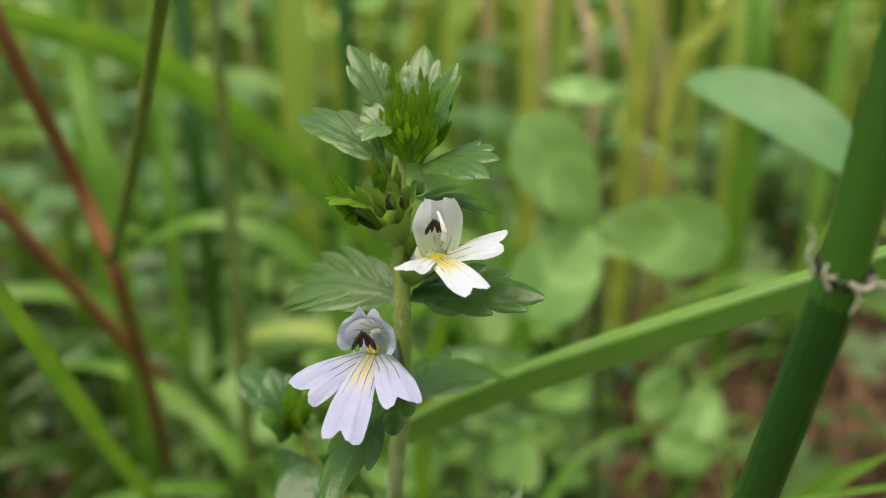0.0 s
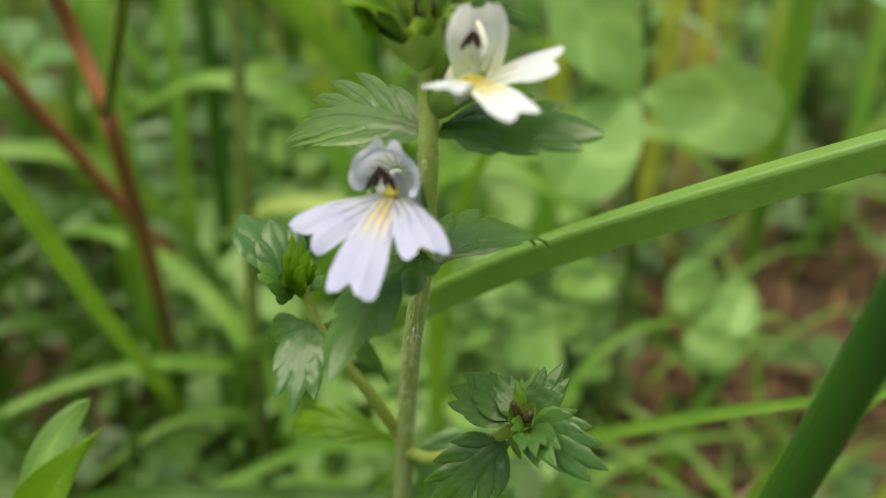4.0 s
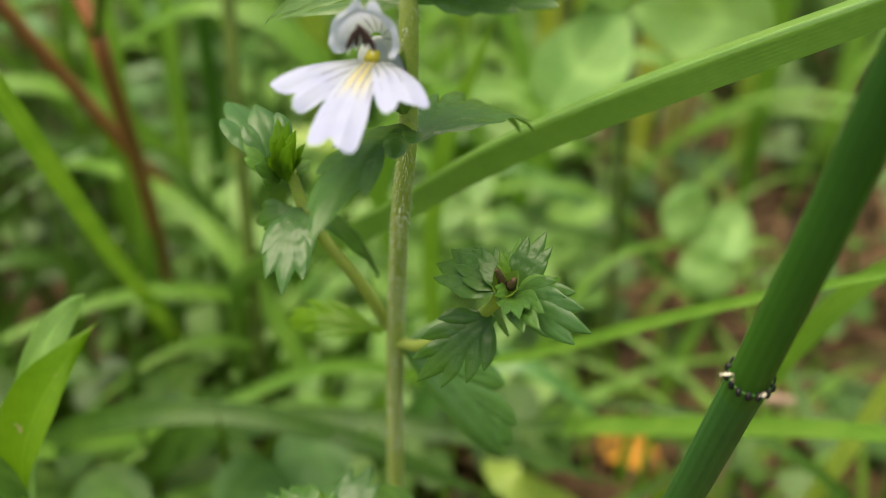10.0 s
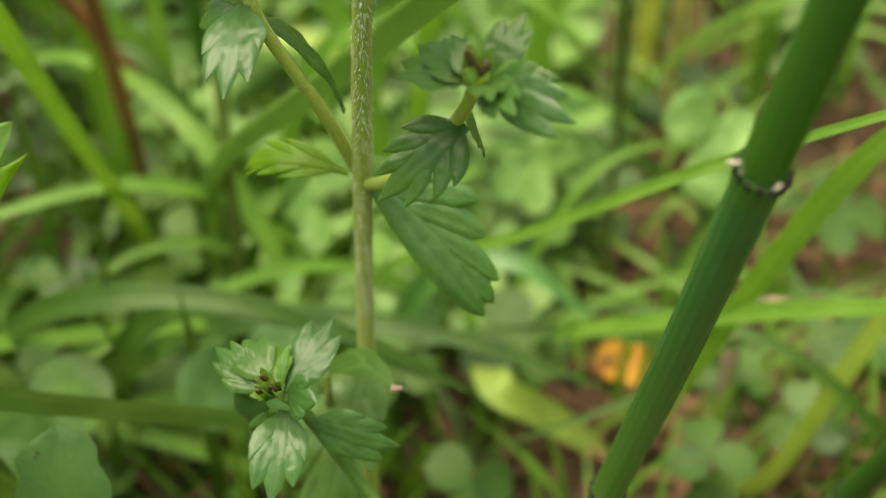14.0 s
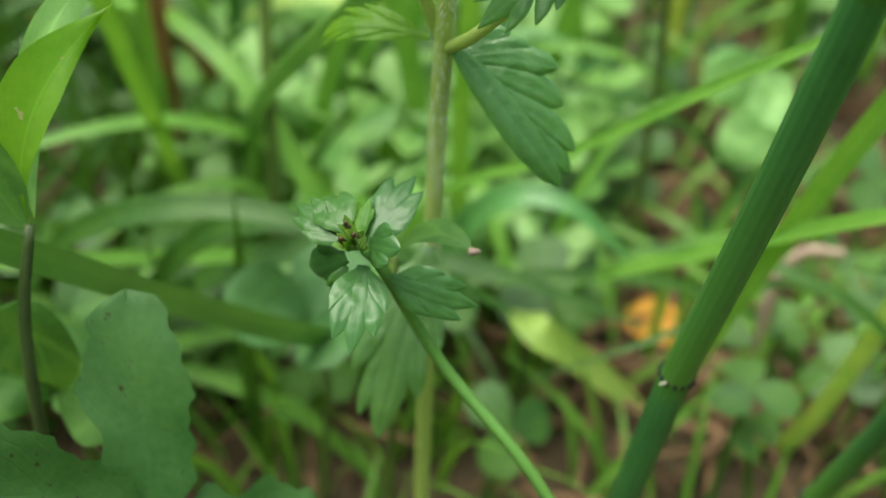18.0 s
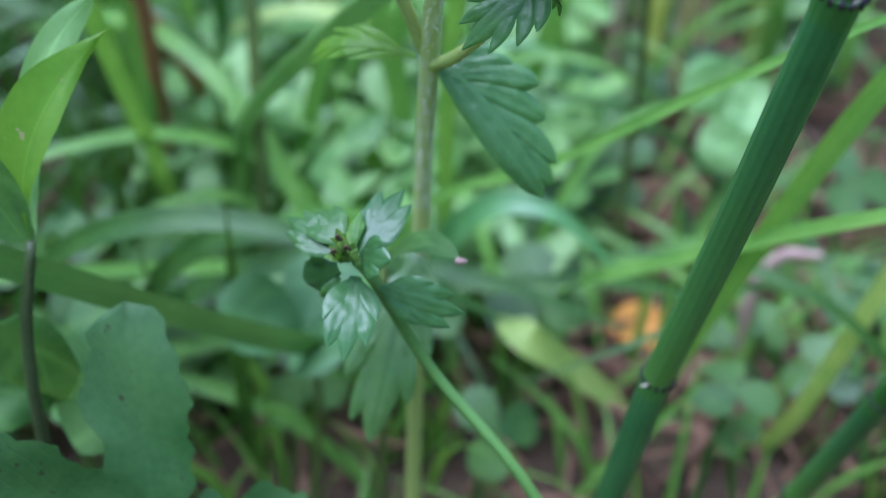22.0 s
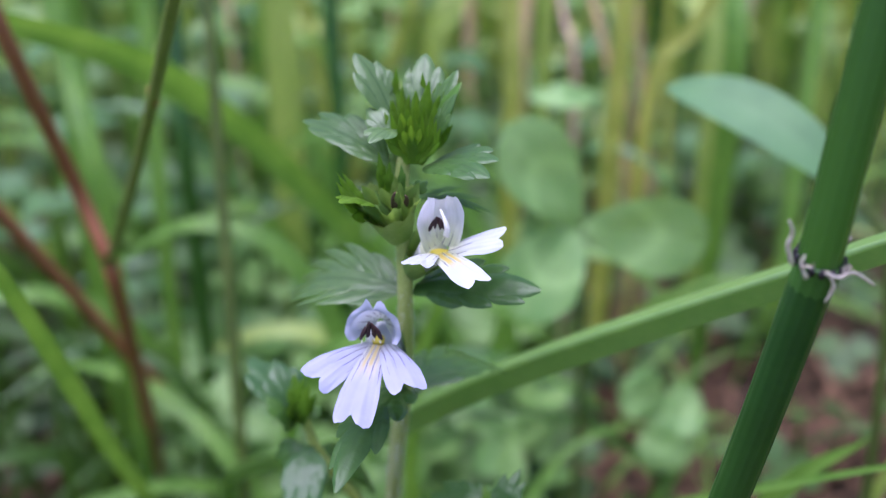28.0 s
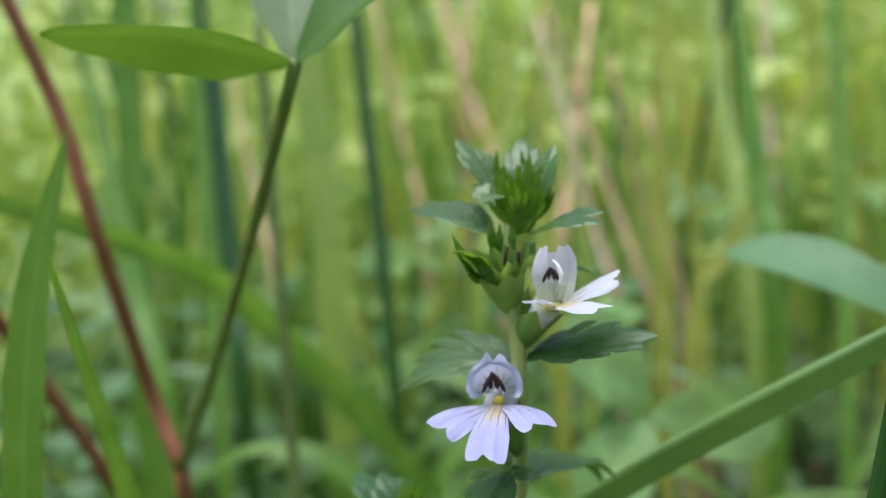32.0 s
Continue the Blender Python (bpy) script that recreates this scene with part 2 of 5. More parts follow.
def petal_mat(name, tone, rim, throat, thin=0.35, gold=0.0, lines=4, far=0.0):
    """Petal: thin tissue with fine cells, purple guide lines that run out from the throat and, on the middle lobe, yellow streaks."""
    m, t, p, out = nodes_of(name)
    u, v = uvs(t)
    fine = grain(t, 2600, 3)
    col = mixc(t, ramp(t, grain(t, 300, 2), 0.35, 0.7), tone, rim)
    col = mixc(t, ramp(t, u, 0.60, 0.10), col, throat)
    off = val(t, "ABSOLUTE", val(t, "SUBTRACT", v, 0.5))
    w = val(t, "ABSOLUTE", val(t, "SUBTRACT", val(t, "FRACT", val(t, "ADD", val(t, "MULTIPLY", v, lines), val(t, "MULTIPLY", grain(t, 700, 1), 0.35))), 0.5))
    if gold:
        glow = val(t, "MULTIPLY", ramp(t, val(t, "ADD", u, val(t, "MULTIPLY", fine, 0.16)), 0.62, 0.40), ramp(t, off, 0.34, 0.20))
        glow = val(t, "MULTIPLY", glow, ramp(t, w, 0.12, 0.26))
        col = mixc(t, val(t, "MULTIPLY", glow, gold), col, (0.70, 0.52, 0.05))
    reach = val(t, "ADD", u, val(t, "MULTIPLY", grain(t, 900, 1), 0.6))
    line_ = val(t, "MULTIPLY", ramp(t, w, 0.085, 0.03), ramp(t, reach, far + 0.98, far + 0.72))
    line_ = val(t, "MULTIPLY", line_, ramp(t, off, 0.47, 0.42))
    col = mixc(t, val(t, "MULTIPLY", line_, 0.92), col, (0.05, 0.025, 0.10))
    bp = t.nodes.new("ShaderNodeBump")
    bp.inputs["Strength"].default_value, bp.inputs["Distance"].default_value = 0.35, 0.0001
    link(t, val(t, "ADD", fine, val(t, "MULTIPLY", val(t, "SINE", val(t, "MULTIPLY", v, 40)), 0.3)), bp.inputs["Height"])
    link(t, bp.outputs[0], p.inputs["Normal"])
    link(t, col, p.inputs["Base Color"])
    p.inputs["Roughness"].default_value, p.inputs["Specular IOR Level"].default_value = 0.55, 0.3
    tr = t.nodes.new("ShaderNodeBsdfTranslucent")
    link(t, col, tr.inputs[0])
    mx = t.nodes.new("ShaderNodeMixShader")
    mx.inputs[0].default_value = thin
    link(t, p.outputs[0], mx.inputs[1])
    link(t, tr.outputs[0], mx.inputs[2])
    link(t, mx.outputs[0], out.inputs[0])
    return m


LEAF = leaf_mat("eyebright_leaf", (0.022, 0.074, 0.011), (0.052, 0.132, 0.026), 0.26, 0.33, rib=0.05, relief=0.5, gloss=0.42, pebble=0.3, seam=0.25)
LEAF_SHEEN = leaf_mat("waxy_eyebright_leaf", (0.024, 0.078, 0.018), (0.052, 0.132, 0.040), 0.24, 0.30, rib=0, relief=0.35, gloss=0.42, pebble=0.2, seam=0.2)
LEAF_BROAD = leaf_mat("drooping_eyebright_leaf", (0.048, 0.142, 0.030), (0.098, 0.225, 0.066), 0.26, 0.30, rib=0, relief=0.8, gloss=0.65, pebble=0.5, seam=0.2)
LEAF_PALE = leaf_mat("silvery_young_leaf", (0.040, 0.112, 0.022), (0.098, 0.185, 0.062), 0.32, 0.36, rib=0, relief=0.45, gloss=0.60, pebble=0.25, seam=0.6)
LEAF_MID = leaf_mat("eyebright_upper_leaf", (0.045, 0.135, 0.018), (0.095, 0.215, 0.042), 0.38, 0.45, rib=0, relief=0.4, gloss=0.32, pebble=0.25, seam=0.3)
PALATE = plain_mat("yellow_throat", (0.50, 0.41, 0.02), (0.62, 0.53, 0.07), 0.6, 900, 5000, 0.2)
HAIR = plain_mat("plant_hair", (0.5, 0.52, 0.4), (0.7, 0.72, 0.6), 0.6, 900, 5000, 0.0)
SHOOT_STEM = plain_mat("young_green_stem", (0.07, 0.17, 0.03), (0.14, 0.27, 0.06), 0.45, 200, 3000, 0.2, stretch=(6, 20, 1))
BRACT = leaf_mat("young_bract", (0.050, 0.140, 0.007), (0.115, 0.245, 0.018), 0.46, 0.40, rib=0.1, relief=0.25, gloss=0.35)
CALYX = leaf_mat("calyx", (0.07, 0.17, 0.035), (0.16, 0.28, 0.075), 0.35, 0.45, lines=4, vein=0.3, relief=0.6)
STEM = plain_mat("eyebright_stem", (0.26, 0.34, 0.06), (0.47, 0.54, 0.16), 0.6, 400, 4000, 0.5, stretch=(8, 30, 1))
LILAC = petal_mat("lilac_lip", (0.43, 0.45, 0.685), (0.52, 0.54, 0.725), (0.58, 0.60, 0.54), gold=0.6, lines=4, far=-0.05)
LILAC_SIDE = petal_mat("lilac_side_lip", (0.42, 0.44, 0.685), (0.50, 0.525, 0.725), (0.56, 0.58, 0.63), lines=4, far=0.0)
WHITE = petal_mat("white_lip", (0.62, 0.66, 0.76), (0.69, 0.73, 0.81), (0.66, 0.68, 0.42), gold=0.8, lines=3, far=-0.3)
WHITE_SIDE = petal_mat("white_side_lip", (0.62, 0.66, 0.76), (0.69, 0.73, 0.81), (0.70, 0.72, 0.56), lines=3, far=-0.15)
HOOD = petal_mat("hood_tissue", (0.50, 0.52, 0.70), (0.59, 0.61, 0.74), (0.64, 0.66, 0.66), thin=0.45, lines=9, far=-0.2)
HOOD_WHITE = petal_mat("white_hood_tissue", (0.76, 0.75, 0.82), (0.83, 0.82, 0.87), (0.68, 0.72, 0.50), thin=0.45, lines=3, far=-0.42)
SEED = plain_mat("young_seed_pod", (0.22, 0.36, 0.05), (0.36, 0.49, 0.11), 0.5, 700, 4000)
ANTHER = plain_mat("anther", (0.014, 0.005, 0.006), (0.045, 0.014, 0.014), 0.5, 900, 5000)
STIGMA = plain_mat("stigma", (0.55, 0.55, 0.50), (0.7, 0.7, 0.66), 0.5, 900, 5000)
WITHERED = plain_mat("withered_tissue", (0.03, 0.019, 0.010), (0.11, 0.072, 0.036), 0.7, 700, 4000)
REED = leaf_mat("horsetail_skin", (0.008, 0.040, 0.009), (0.021, 0.076, 0.016), 0.0, 0.32, rib=0, lines=14, vein=0.08, relief=0.15, gloss=0.35, young=(0.045, 0.135, 0.012))
REED_LOW = leaf_mat("lower_horsetail_skin", (0.020, 0.080, 0.021), (0.044, 0.140, 0.038), 0.0, 0.36, rib=0, lines=14, vein=0.07, relief=0.2, gloss=0.4, young=(0.12, 0.27, 0.03))
REED_TOP = leaf_mat("horsetail_collar_skin", (0.014, 0.062, 0.009), (0.042, 0.135, 0.022), 0.0, 0.42, rib=0, lines=14, vein=0.05, relief=0.25)
TOOTH = plain_mat("sheath_tooth", (0.006, 0.006, 0.008), (0.03, 0.025, 0.03), 0.5, 900, 5000)
PAPER = plain_mat("papery_sheath", (0.34, 0.28, 0.20), (0.60, 0.55, 0.48), 0.7, 1500, 6000)
BLADE = leaf_mat("grass_blade", (0.064, 0.175, 0.023), (0.14, 0.29, 0.052), 0.44, 0.42, gloss=0.4, rib=0.35, lines=9, vein=0.07, relief=0.15)
BLADE_SHEEN = leaf_mat("waxy_grass_blade", (0.082, 0.200, 0.038), (0.150, 0.295, 0.076), 0.30, 0.32, gloss=1.2, rib=0.15, lines=16, vein=0.03, relief=0.05)
# darkened grass green: the shade of the low undergrowth is put into the colour
BLADE_SHADE_TONE = leaf_mat("shade_toned_grass_blade", (0.018, 0.060, 0.009), (0.050, 0.120, 0.020), 0.36, 0.42, gloss=0.35, rib=0.35, lines=9, vein=0.07, relief=0.15)
BLADE_SOFT = leaf_mat("dull_grass_blade", (0.042, 0.125, 0.017), (0.095, 0.215, 0.036), 0.40, 0.42, gloss=0.35, rib=0.35, lines=9, vein=0.07, relief=0.15)
BLADE_PALE = leaf_mat("pale_grass_blade", (0.16, 0.28, 0.050), (0.31, 0.44, 0.12), 0.42, 0.45, rib=0.2, lines=8, vein=0.08, relief=0.15)
BLADE_BLUE = leaf_mat("bluish_grass_blade", (0.034, 0.112, 0.028), (0.074, 0.190, 0.052), 0.20, 0.38, gloss=0.55, rib=0.15, lines=9, vein=0.07, relief=0.15)
STRAW = leaf_mat("straw_blade", (0.25, 0.23, 0.06), (0.44, 0.42, 0.15), 0.35, 0.55, rib=0.2, lines=8, vein=0.2, relief=0.4)
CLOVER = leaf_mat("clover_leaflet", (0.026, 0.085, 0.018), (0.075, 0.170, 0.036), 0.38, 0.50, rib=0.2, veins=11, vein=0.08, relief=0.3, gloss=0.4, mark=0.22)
CLOVER_PALE = leaf_mat("pale_clover_leaflet", (0.105, 0.250, 0.070), (0.215, 0.375, 0.145), 0.40, 0.50, rib=0.25, veins=10, vein=0.12, relief=0.3, gloss=0.4, mark=0.25)
CLOVER_WORN = leaf_mat("worn_clover_leaflet", (0.015, 0.058, 0.011), (0.050, 0.118, 0.034), 0.25, 0.55, rib=0.03, veins=7, vein=0.03, relief=0.3, gloss=0.35, spots=(0.030, 0.028, 0.012), spot_at=0.66)
# translucent leaf whose base greens are also brightened to imitate light from behind
GLOW_LEAF = leaf_mat("thin_backlit_tone_leaflet", (0.085, 0.205, 0.010), (0.15, 0.30, 0.02), 0.58, 0.42, rib=0.15, veins=12, vein=0.06, relief=0.2, spots=(0.40, 0.36, 0.20), spot_at=0.69)
RED_STALK = plain_mat("reddish_stalk", (0.26, 0.085, 0.038), (0.42, 0.17, 0.085), 0.5, 120, 2000, 0.4)
GREEN_STALK = plain_mat("green_stalk", (0.060, 0.095, 0.018), (0.12, 0.17, 0.035), 0.5, 150, 2000, 0.4)
DRY = plain_mat("dry_stalk", (0.26, 0.18, 0.08), (0.50, 0.38, 0.18), 0.7, 90, 1800, 0.5)
PINK_DRY = plain_mat("weathered_dead_stalk", (0.20, 0.13, 0.10), (0.42, 0.30, 0.24), 0.75, 120, 1800, 0.6)
ORANGE = plain_mat("orange_dead_leaf", (0.42, 0.17, 0.02), (0.65, 0.32, 0.05), 0.7, 200, 2500)
SOIL = plain_mat("soil", (0.030, 0.021, 0.012), (0.095, 0.064, 0.038), 0.95, 45, 600, 1.0, 0.2, deep=0.002)
LITTER = plain_mat("plant_litter", (0.036, 0.020, 0.011), (0.24, 0.14, 0.08), 0.85, 60, 900, 0.7, 0.2, island=True)
FAR_GRASS = leaf_mat("meadow_grass", (0.070, 0.17, 0.026), (0.34, 0.50, 0.11), 0.50, 0.45, rib=0, island=True, relief=0.2, vary=0.9)
FAR_YELLOW = leaf_mat("yellowing_grass", (0.22, 0.30, 0.06), (0.54, 0.54, 0.20), 0.50, 0.5, rib=0, island=True, relief=0.2, vary=0.9)
# two lightened foliage greens: the look of sunlight is put into the colour
LOW_BRIGHT = leaf_mat("low_sun_toned_foliage", (0.075, 0.19, 0.042), (0.155, 0.30, 0.082), 0.42, 0.45, rib=0, island=True, relief=0.2, vary=0.9)
FAR_BRIGHT = leaf_mat("sun_toned_foliage", (0.16, 0.31, 0.060), (0.42, 0.56, 0.17), 0.42, 0.45, rib=0, island=True, relief=0.2, vary=0.9)
OVAL_LEAF = leaf_mat("smooth_oval_leaf", (0.050, 0.150, 0.058), (0.095, 0.225, 0.088), 0.36, 0.5, rib=0.1, veins=14, vein=0.03, relief=0.15, gloss=0.4)
STRAW_GREEN = leaf_mat("yellow_green_blade", (0.17, 0.24, 0.035), (0.38, 0.46, 0.13), 0.50, 0.45, rib=0.2, lines=8, vein=0.1, relief=0.2)
PINK_STEM = plain_mat("pinkish_dead_stem", (0.42, 0.27, 0.18), (0.70, 0.52, 0.38), 0.7, 90, 1800, 0.4)
PEACH_STEM = plain_mat("peach_dead_stem", (0.66, 0.40, 0.20), (0.88, 0.64, 0.38), 0.7, 90, 1800, 0.4)
CLOVER_BLUE = leaf_mat("bluish_clover_leaflet", (0.040, 0.115, 0.037), (0.080, 0.180, 0.062), 0.36, 0.50, rib=0.15, veins=10, vein=0.06, relief=0.3, gloss=0.35, mark=0.2)
LEAF_STALK = plain_mat("olive_leaf_stalk", (0.14, 0.20, 0.035), (0.27, 0.33, 0.08), 0.5, 150, 2000, 0.4)
DARK_STALK = plain_mat("dark_stalk", (0.025, 0.040, 0.012), (0.06, 0.085, 0.028), 0.5, 150, 2000, 0.4)
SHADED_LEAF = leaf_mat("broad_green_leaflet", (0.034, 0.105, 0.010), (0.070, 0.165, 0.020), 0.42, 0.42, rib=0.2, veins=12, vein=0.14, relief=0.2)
# dark counterpart: shade down among the stems is put into its greens
FAR_LEAF = leaf_mat("shade_toned_foliage", (0.020, 0.065, 0.013), (0.065, 0.145, 0.030), 0.38, 0.5, rib=0.2, island=True, relief=0.2, vary=0.9)

# ---- ground: one sheet, finer near the plants ----
def make_sward(m):
    """Away from the bare patch the soil is grown over with a close green sward."""
    t = m.node_tree
    p = t.nodes["Principled BSDF"]
    old = p.inputs["Base Color"].links[0].from_socket
    co = t.nodes.new("ShaderNodeTexCoord")
    ln = t.nodes.new("ShaderNodeVectorMath")
    ln.operation = "LENGTH"
    link(t, co.outputs["Object"], ln.inputs[0])
    edge = val(t, "ADD", ln.outputs["Value"], val(t, "MULTIPLY", grain(t, 6, 4), 0.5))
    green = mixc(t, grain(t, 25, 5), (0.035, 0.075, 0.018), (0.10, 0.17, 0.04))
    link(t, mixc(t, ramp(t, edge, 0.50, 0.80), old, green), p.inputs["Base Color"])


make_sward(SOIL)


def ground_height(x, y):
    r = sqrt(x * x + (y - 0.1) ** 2)
    h = 0.004 * noise.noise(Vector((x * 22, y * 22, 3.1))) + 0.0016 * noise.noise(Vector((x * 90, y * 90, 7.7)))
    return h * min(1.0, 0.5 / (r + 0.1)) - 0.003


def make_ground():
    bm = bmesh.new()
    rings = []
    rad = [0.004 * 1.16 ** i for i in range(76)]
    for r in rad:
        rings.append([bm.verts.new((r * cos(tau * k / 72), 0.1 + r * sin(tau * k / 72), 0)) for k in range(72)])
    for ring in rings:
        for v in ring:
            v.co.z = ground_height(v.co.x, v.co.y)
    mid = bm.verts.new((0, 0.1, ground_height(0, 0.1)))
    for k in range(72):
        bm.faces.new((mid, rings[0][k], rings[0][(k + 1) % 72]))
    for a, b in zip(rings, rings[1:]):
        for k in range(72):
            bm.faces.new((a[k], b[k], b[(k + 1) % 72], a[(k + 1) % 72]))
    return tagged(part("ground", bm, SOIL), "dark brown crumbly soil under the meadow plants", "ground", kind="structure")


make_ground()

# ---- the eyebright in flower ----
# a leaf's lobes: where each leaves the rib, where it ends along and beside the rib, and its half width, in leaf lengths
SPEAR = ((0.0, 1.0, 0.0, 0.15), (0.25, 0.74, 0.15, 0.085), (0.25, 0.70, -0.15, 0.085))
CLAW = ((0.0, 1.0, 0.0, 0.10), (0.30, 0.88, 0.15, 0.075), (0.30, 0.84, -0.15, 0.075), (0.15, 0.66, 0.23, 0.07), (0.15, 0.60, -0.23, 0.07))
SLIM = ((0.0, 1.0, 0.0, 0.15), (0.2, 0.72, 0.18, 0.10), (0.2, 0.66, -0.18, 0.10))
FAN3 = ((0.0, 1.0, 0.0, 0.20), (0.12, 0.80, 0.25, 0.16), (0.12, 0.74, -0.25, 0.16))
BROAD = ((0.0, 1.0, 0.0, 0.15), (0.26, 0.90, 0.20, 0.12), (0.26, 0.87, -0.18, 0.12), (0.14, 0.70, 0.29, 0.115), (0.14, 0.66, -0.26, 0.11), (0.04, 0.46, 0.31, 0.105), (0.04, 0.44, -0.26, 0.10))
PALM = ((0.0, 1.0, 0.0, 0.15), (0.22, 0.90, 0.22, 0.12), (0.22, 0.87, -0.22, 0.12), (0.12, 0.70, 0.33, 0.11), (0.12, 0.66, -0.33, 0.11), (0.03, 0.47, 0.35, 0.10), (0.03, 0.44, -0.35, 0.10))
LONG = ((0.0, 1.0, 0.0, 0.13), (0.46, 0.97, 0.14, 0.052), (0.46, 0.94, -0.14, 0.052), (0.32, 0.86, 0.24, 0.060), (0.32, 0.83, -0.24, 0.060), (0.20, 0.70, 0.32, 0.066), (0.20, 0.66, -0.32, 0.066), (0.08, 0.50, 0.36, 0.070), (0.08, 0.46, -0.36, 0.070), (0.0, 0.27, 0.30, 0.070), (0.0, 0.24, -0.30, 0.070))
TOOTHED = ((0.0, 1.0, 0.0, 0.15), (0.36, 0.90, 0.20, 0.085), (0.36, 0.87, -0.20, 0.085), (0.20, 0.68, 0.31, 0.085), (0.20, 0.64, -0.31, 0.085), (0.06, 0.44, 0.34, 0.08), (0.06, 0.41, -0.34, 0.08))
BLUNT = ((0.0, 1.0, 0.0, 0.20), (0.28, 0.80, 0.17, 0.15), (0.28, 0.76, -0.17, 0.15), (0.10, 0.55, 0.22, 0.14), (0.10, 0.52, -0.22, 0.14))
CRENATE = ((0.0, 1.0, 0.0, 0.15), (0.36, 0.89, 0.17, 0.075), (0.34, 0.75, -0.20, 0.08), (0.22, 0.69, 0.25, 0.075), (0.16, 0.51, -0.26, 0.08), (0.08, 0.46, 0.28, 0.075), (0.02, 0.29, -0.23, 0.08))
HALF = ((0.0, 1.0, 0.0, 0.12), (0.42, 0.98, -0.10, 0.085), (0.24, 0.86, -0.20, 0.095), (0.14, 0.66, -0.31, 0.09), (0.08, 0.46, -0.37, 0.08), (0.03, 0.28, -0.36, 0.07), (0.0, 0.11, -0.29, 0.055), (0.52, 0.92, 0.035, 0.07), (0.26, 0.70, 0.045, 0.065), (0.04, 0.46, 0.04, 0.06))
STAR = ((0.0, 1.0, 0.0, 0.16), (0.20, 0.86, 0.20, 0.13), (0.20, 0.81, -0.20, 0.13), (0.06, 0.60, 0.26, 0.12), (0.06, 0.54, -0.26, 0.12))
POINTED = (SPEAR, CLAW, LONG, TOOTHED, STAR)


def leaf(parent, base, tip, normal, lobes, mat, sag=0.08, cup=0.12, arch=0.20, left=1.0, right=1.0, wide=1.0, name="leaf", label=""):
    """A leaf of lobes that fan out from its rib, each puffed up on both sides of its sunken vein."""
    b, d = Vector(base), Vector(tip) - Vector(base)
    size = d.length
    d.normalize()
    side = d.cross(Vector(normal)).normalized()
    up = side.cross(d)
    start, soft = (0.5, 0.8) if lobes in POINTED else (0.66, 0.58)
    r = random.Random(int(abs(tip[0]) * 70 + tip[1] * 13 + tip[2] * 31))
    bm = bmesh.new()
    uvl = bm.loops.layers.uv.verify()
    nu, nv = 20, 10
    for i, (u0, u1, v1, w) in enumerate(lobes):
        v1 *= (right if v1 > 0 else left) * wide * (1 + r.uniform(-0.08, 0.08))
        w *= wide * (1 + r.uniform(-0.10, 0.10))
        u1 *= 1 + (r.uniform(-0.04, 0.04) if i else 0.0)
        lift = r.uniform(-0.012, 0.012)
        rows = []
        for k in range(nu + 1):
            q = k / nu
            pu = (1 - q) ** 2 * u0 + 2 * q * (1 - q) * (u0 + 0.38 * (u1 - u0)) + q * q * u1
            pv = 2 * q * (1 - q) * 0.62 * v1 + q * q * v1
            tu = 2 * (1 - q) * 0.38 * (u1 - u0) + 2 * q * 0.62 * (u1 - u0)
            tv = 2 * (1 - q) * 0.62 * v1 + 2 * q * 0.38 * v1
            ln = sqrt(tu * tu + tv * tv)
            tu, tv = tu / ln, tv / ln
            body = 0.42 + 0.58 * sin(pi / 2 * min(1.0, q / 0.62))
            ww = w * body * (1.0 if q < start else max(0.02, cos(pi / 2 * (q - start) / (1 - start))) ** soft) * (1 + 0.05 * noise.noise(Vector((q * 9, i * 3.1, tip[2]))))
            row = []
            for j in range(nv + 1):
                s = 2 * j / nv - 1
                x, y = pu - tv * s * ww, pv + tu * s * ww
                h = 4 * sag * x * (1 - x) + cup * y * y + lift * q + arch * ww * (1 - s * s) * (0.7 + 0.3 * min(1.0, abs(s) / 0.4)) - 0.05 * w * abs(s) ** 4
                h += 0.012 * noise.noise(Vector((x * 9, y * 9, tip[0]))) + 0.005 * noise.noise(Vector((x * 22, y * 22, tip[0]))) + 0.002 * noise.noise(Vector((x * 60, y * 60, tip[0])))
                row.append(bm.verts.new(mm(b + d * (x * size) + side * (y * size) + up * (h * size))))
            rows.append(row)
        for k in range(nu):
            for j in range(nv):
                f = bm.faces.new((rows[k][j], rows[k][j + 1], rows[k + 1][j + 1], rows[k + 1][j]))
                for lp, (p, q) in zip(f.loops, ((k, j), (k, j + 1), (k + 1, j + 1), (k + 1, j))):
                    lp[uvl].uv = (p / nu, q / nv)
    return part(name, bm, mat, parent, label)


